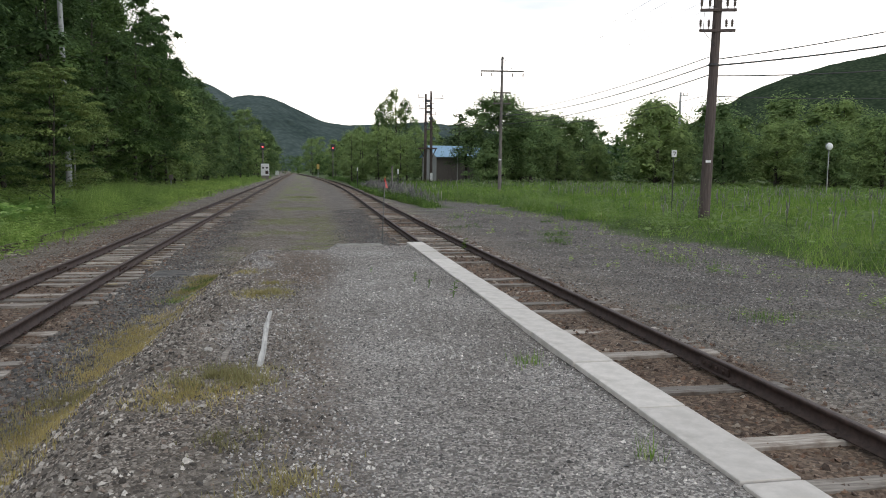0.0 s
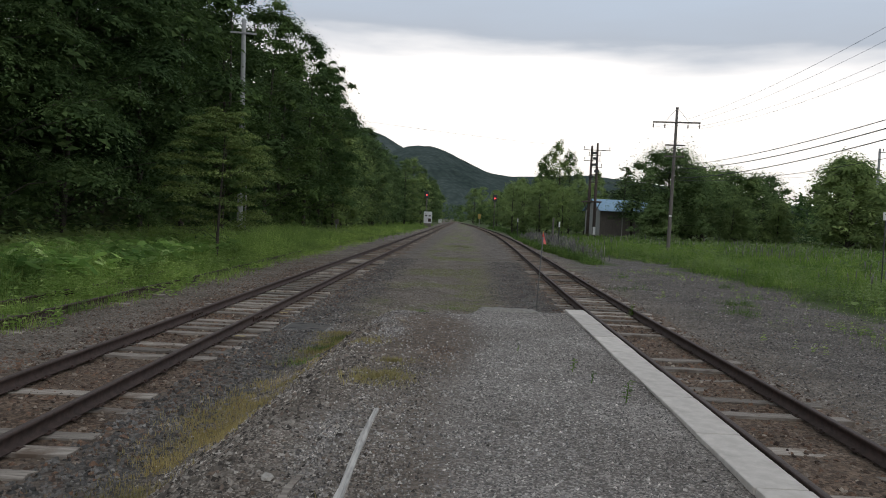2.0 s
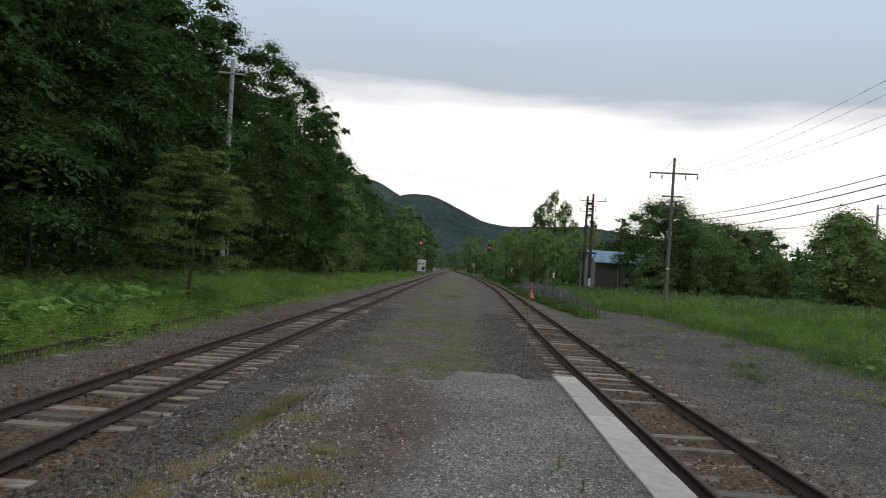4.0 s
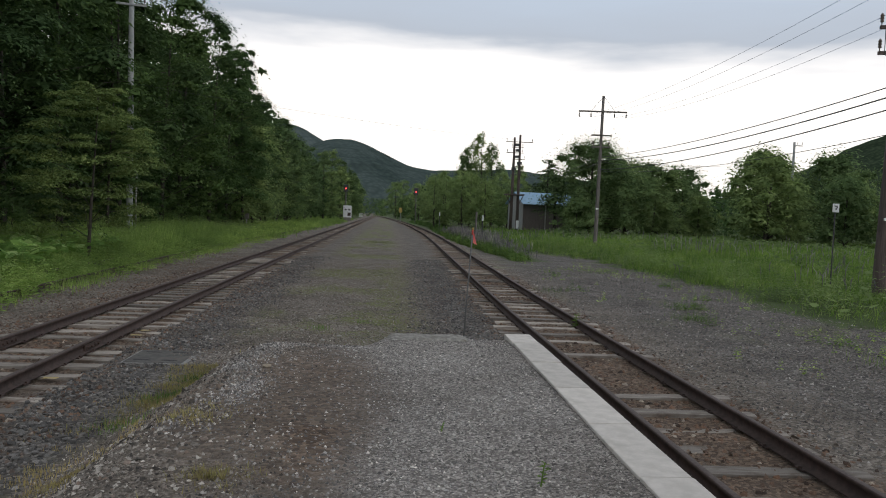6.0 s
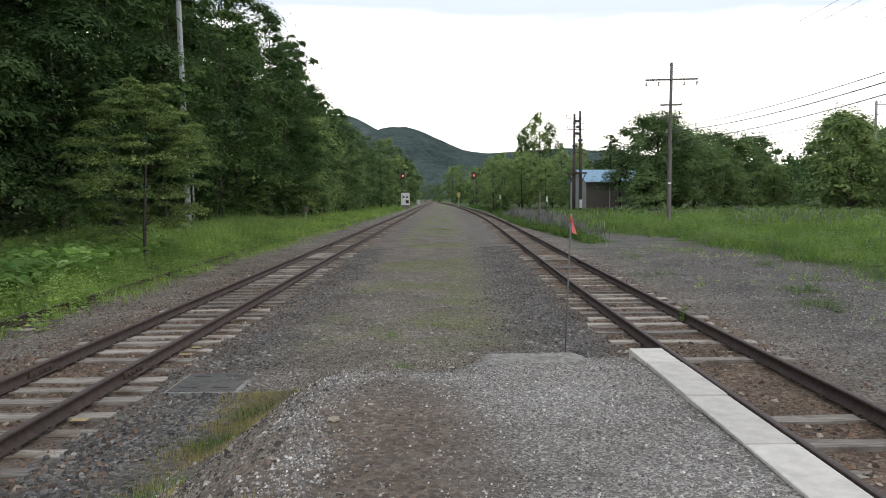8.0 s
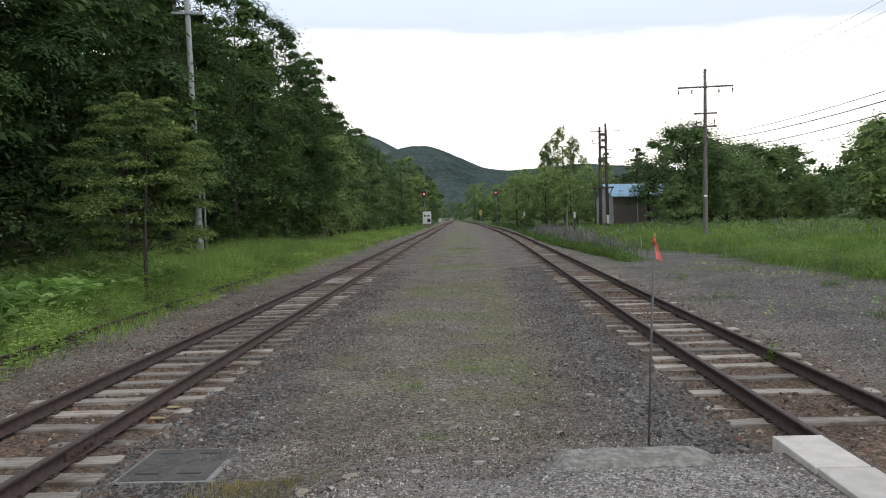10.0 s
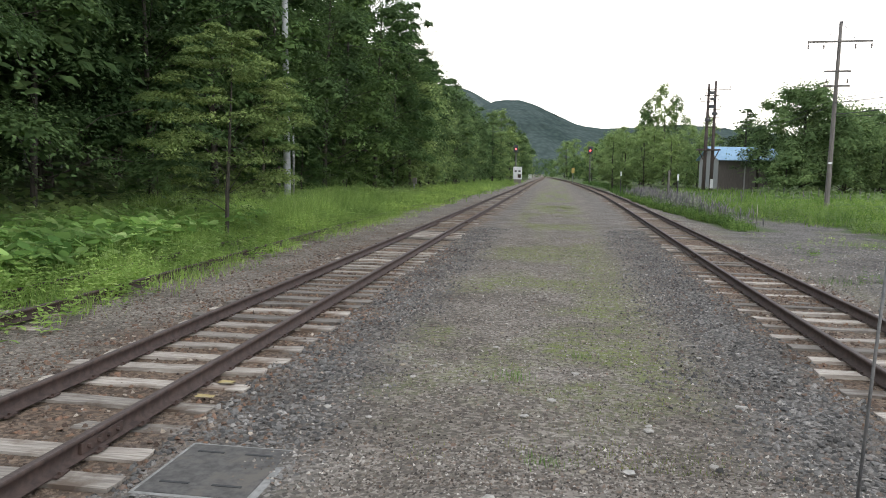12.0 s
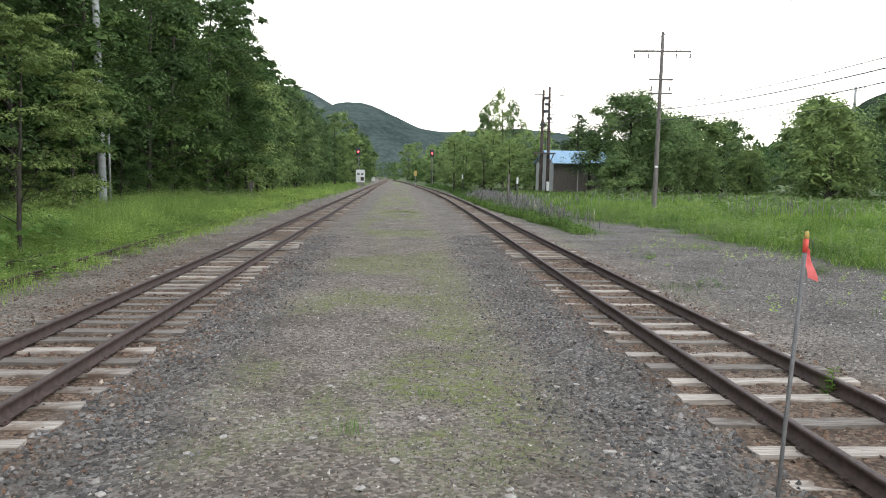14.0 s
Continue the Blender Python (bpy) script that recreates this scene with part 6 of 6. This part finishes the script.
# ---- hills ----
def hill(name, label, profile, y, depth, material, seed, bumps):
    """A wooded ridge: crest heights along x at distance y, falling to the front and the back."""
    xs = np.linspace(profile[0][0], profile[-1][0], 320)
    crest = np.interp(xs, [p[0] for p in profile], [p[1] for p in profile])
    k = np.ones(9) / 9
    crest = np.convolve(np.pad(crest, 4, mode="edge"), k, "valid")
    rows = 64
    vs = []
    for j in range(rows):
        u = j / (rows - 1)
        rise = ss(0, 1, np.array(u * 1.25)) if u < 0.8 else 1 - 0.6 * (u - 0.8) / 0.2
        yy = y - depth * (1 - u / 0.8)
        z = crest * rise
        gul = (vnoise(xs, np.full_like(xs, yy), depth * 0.35, seed) - 0.5) * 0.28 * crest * math.sin(math.pi * min(1, u / 0.8))
        tr = (vnoise(xs, np.full_like(xs, yy), bumps, seed + 1) + 0.6 * vnoise(xs, np.full_like(xs, yy), bumps * 0.45, seed + 2) - 0.8) * bumps * 0.11
        vs.append(np.stack([xs, np.full_like(xs, yy) + (vnoise(xs, np.full_like(xs, yy), bumps, seed + 3) - .5) * bumps, z + gul + tr * min(1, u * 4) - 2 * (u < 0.02)], 1))
    v = np.concatenate(vs)
    w = len(xs)
    i = (np.arange(rows - 1)[:, None] * w + np.arange(w - 1)[None]).ravel()
    ob = put(name, fast_mesh(name, v, np.stack([i, i + 1, i + w + 1, i + w], 1)), material=material)
    tagged(ob, label, "hill", kind="structure")


def hill_material(name, dark, light, scale):
    m, n, l, b = mat(name)
    co = n.new("ShaderNodeTexCoord").outputs["Object"]
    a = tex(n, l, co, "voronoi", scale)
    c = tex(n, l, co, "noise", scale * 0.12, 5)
    # shade between crowns put into the colour: light middles, dark gaps
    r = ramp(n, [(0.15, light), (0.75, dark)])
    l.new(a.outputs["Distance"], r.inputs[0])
    dr_ = ramp(n, [(0.3, (0.7, 0.75, 0.7)), (0.7, (1.3, 1.25, 1.2))])
    l.new(c.outputs[0], dr_.inputs[0])
    l.new(mixc(n, l, 1.0, r.outputs[0], dr_.outputs[0], 'MULTIPLY'), b.inputs["Base Color"])
    b.inputs["Roughness"].default_value = 1.0
    b.inputs["Specular IOR Level"].default_value = 0.0
    bump(n, l, b, a.outputs["Distance"], 0.4, -0.2 / scale)
    return m


# the far and valley ridges have distance haze mixed into their colours
M_HILLFAR = hill_material("haze_blue_forest", (0.066, 0.086, 0.088), (0.090, 0.115, 0.113), 0.11)
M_HILLVALLEY = hill_material("hazed_valley_forest", (0.050, 0.069, 0.069), (0.076, 0.100, 0.096), 0.14)
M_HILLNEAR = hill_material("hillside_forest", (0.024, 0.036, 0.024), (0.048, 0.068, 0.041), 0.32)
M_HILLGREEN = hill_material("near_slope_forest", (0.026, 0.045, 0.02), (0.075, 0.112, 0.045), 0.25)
hill("far_hill", "distant wooded ridge coloured blue for haze behind the valley head", [(-800, 250), (-500, 215), (-300, 198), (-188, 185), (-150, 184), (-120, 172), (-85, 150), (-48, 131), (0, 108), (60, 80), (140, 60)], 1700, 500, M_HILLFAR, 36, 22)
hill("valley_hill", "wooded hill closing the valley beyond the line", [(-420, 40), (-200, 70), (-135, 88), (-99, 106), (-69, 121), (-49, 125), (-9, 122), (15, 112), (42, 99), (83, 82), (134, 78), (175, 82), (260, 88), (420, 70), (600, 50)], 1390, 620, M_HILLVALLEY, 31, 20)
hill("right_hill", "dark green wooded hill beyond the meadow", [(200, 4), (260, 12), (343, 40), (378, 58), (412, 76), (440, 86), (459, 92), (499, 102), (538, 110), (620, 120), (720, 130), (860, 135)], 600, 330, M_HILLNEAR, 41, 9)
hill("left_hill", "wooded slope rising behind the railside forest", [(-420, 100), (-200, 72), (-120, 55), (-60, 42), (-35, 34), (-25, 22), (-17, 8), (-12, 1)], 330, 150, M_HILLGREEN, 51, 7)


def far_woods(n, x0, x1, y0, y1, h0, h1, seed, label, keep):
    r = np.random.default_rng(seed)
    p = scatter(n, x0, x1, y0, y1, keep, seed)
    m = len(p)
    cs = np.repeat(p, 9, 0)
    tall = np.repeat(r.uniform(h0, h1, m), 9)
    u = np.tile(np.linspace(0.08, 1, 9), m)
    wid = 0.32 * tall * np.sin(math.pi * (0.15 + 0.8 * u))
    a = r.random(len(cs)) * math.tau
    cs[:, 0] += wid * np.cos(a) * r.random(len(cs))
    cs[:, 1] += wid * np.sin(a) * r.random(len(cs))
    cs[:, 2] += tall * u
    v, f = leaf_cloud(cs, 0.19 * tall, 14, 0.95, seed, 0.6)
    tagged(put("far_woods", fast_mesh("far_woods", v, f), material=M_LEAF), label, "trees", kind="stuff")


far_woods(150, -40, 4, 130, 300, 8, 13, 301, "distant green woods closing the line", lambda x, y: (x < track_left(y) - 7.5) * 1.0)
far_woods(140, 8, 60, 150, 300, 5, 9, 302, "distant green thicket beyond the curve", lambda x, y: (x > 13 + 0.0 * y) * 1.0)
far_woods(70, -30, 60, 300, 420, 6, 10, 303, "distant trees at the valley end", lambda x, y: 1.0 + 0 * x)
far_woods(60, 25, 110, 100, 150, 6, 9, 304, "green woods behind the meadow trees", lambda x, y: 1.0 + 0 * x)


# ---- single ballast stones beside the rails, pieces of the ground ----
M_PIECE = surface("single_ballast_stone", (0.10, 0.094, 0.088), (0.19, 0.178, 0.166), 26, 0.92, 0.004, vary="object", spread=0.5)


def ballast_pieces(count):
    base = bpy.data.objects["ground"]
    r = random.Random(91)
    meshes = []
    for k in range(14):
        bm = bmesh.new()
        bmesh.ops.create_icosphere(bm, subdivisions=1, radius=1.0)
        for v in bm.verts:
            v.co *= r.uniform(0.7, 1.2)
            v.co.x *= 1.25
            v.co.z *= 0.65
        me = bpy.data.meshes.new("stone")
        bm.to_mesh(me)
        bm.free()
        me.materials.append(M_PIECE)
        meshes.append(me)
    made = 0
    while made < count:
        y = r.uniform(12.0, 20.5)
        x = r.uniform(-2.4, -1.0) if r.random() < 0.6 else r.uniform(2.4, 3.6)
        if r.random() > float(k_ballast(np.array(x), np.array(y))):
            continue
        s = r.uniform(0.018, 0.032)
        ob = new("stone", meshes[made % 14])
        ob.parent = base
        ob.matrix_basis = pose(x, y, float(height(x, y)) + 0.35 * s, r.uniform(-20, 20), r.uniform(-20, 20), r.uniform(0, 360)) @ Matrix.Diagonal((s, s, s, 1))
        made += 1


ballast_pieces(280)
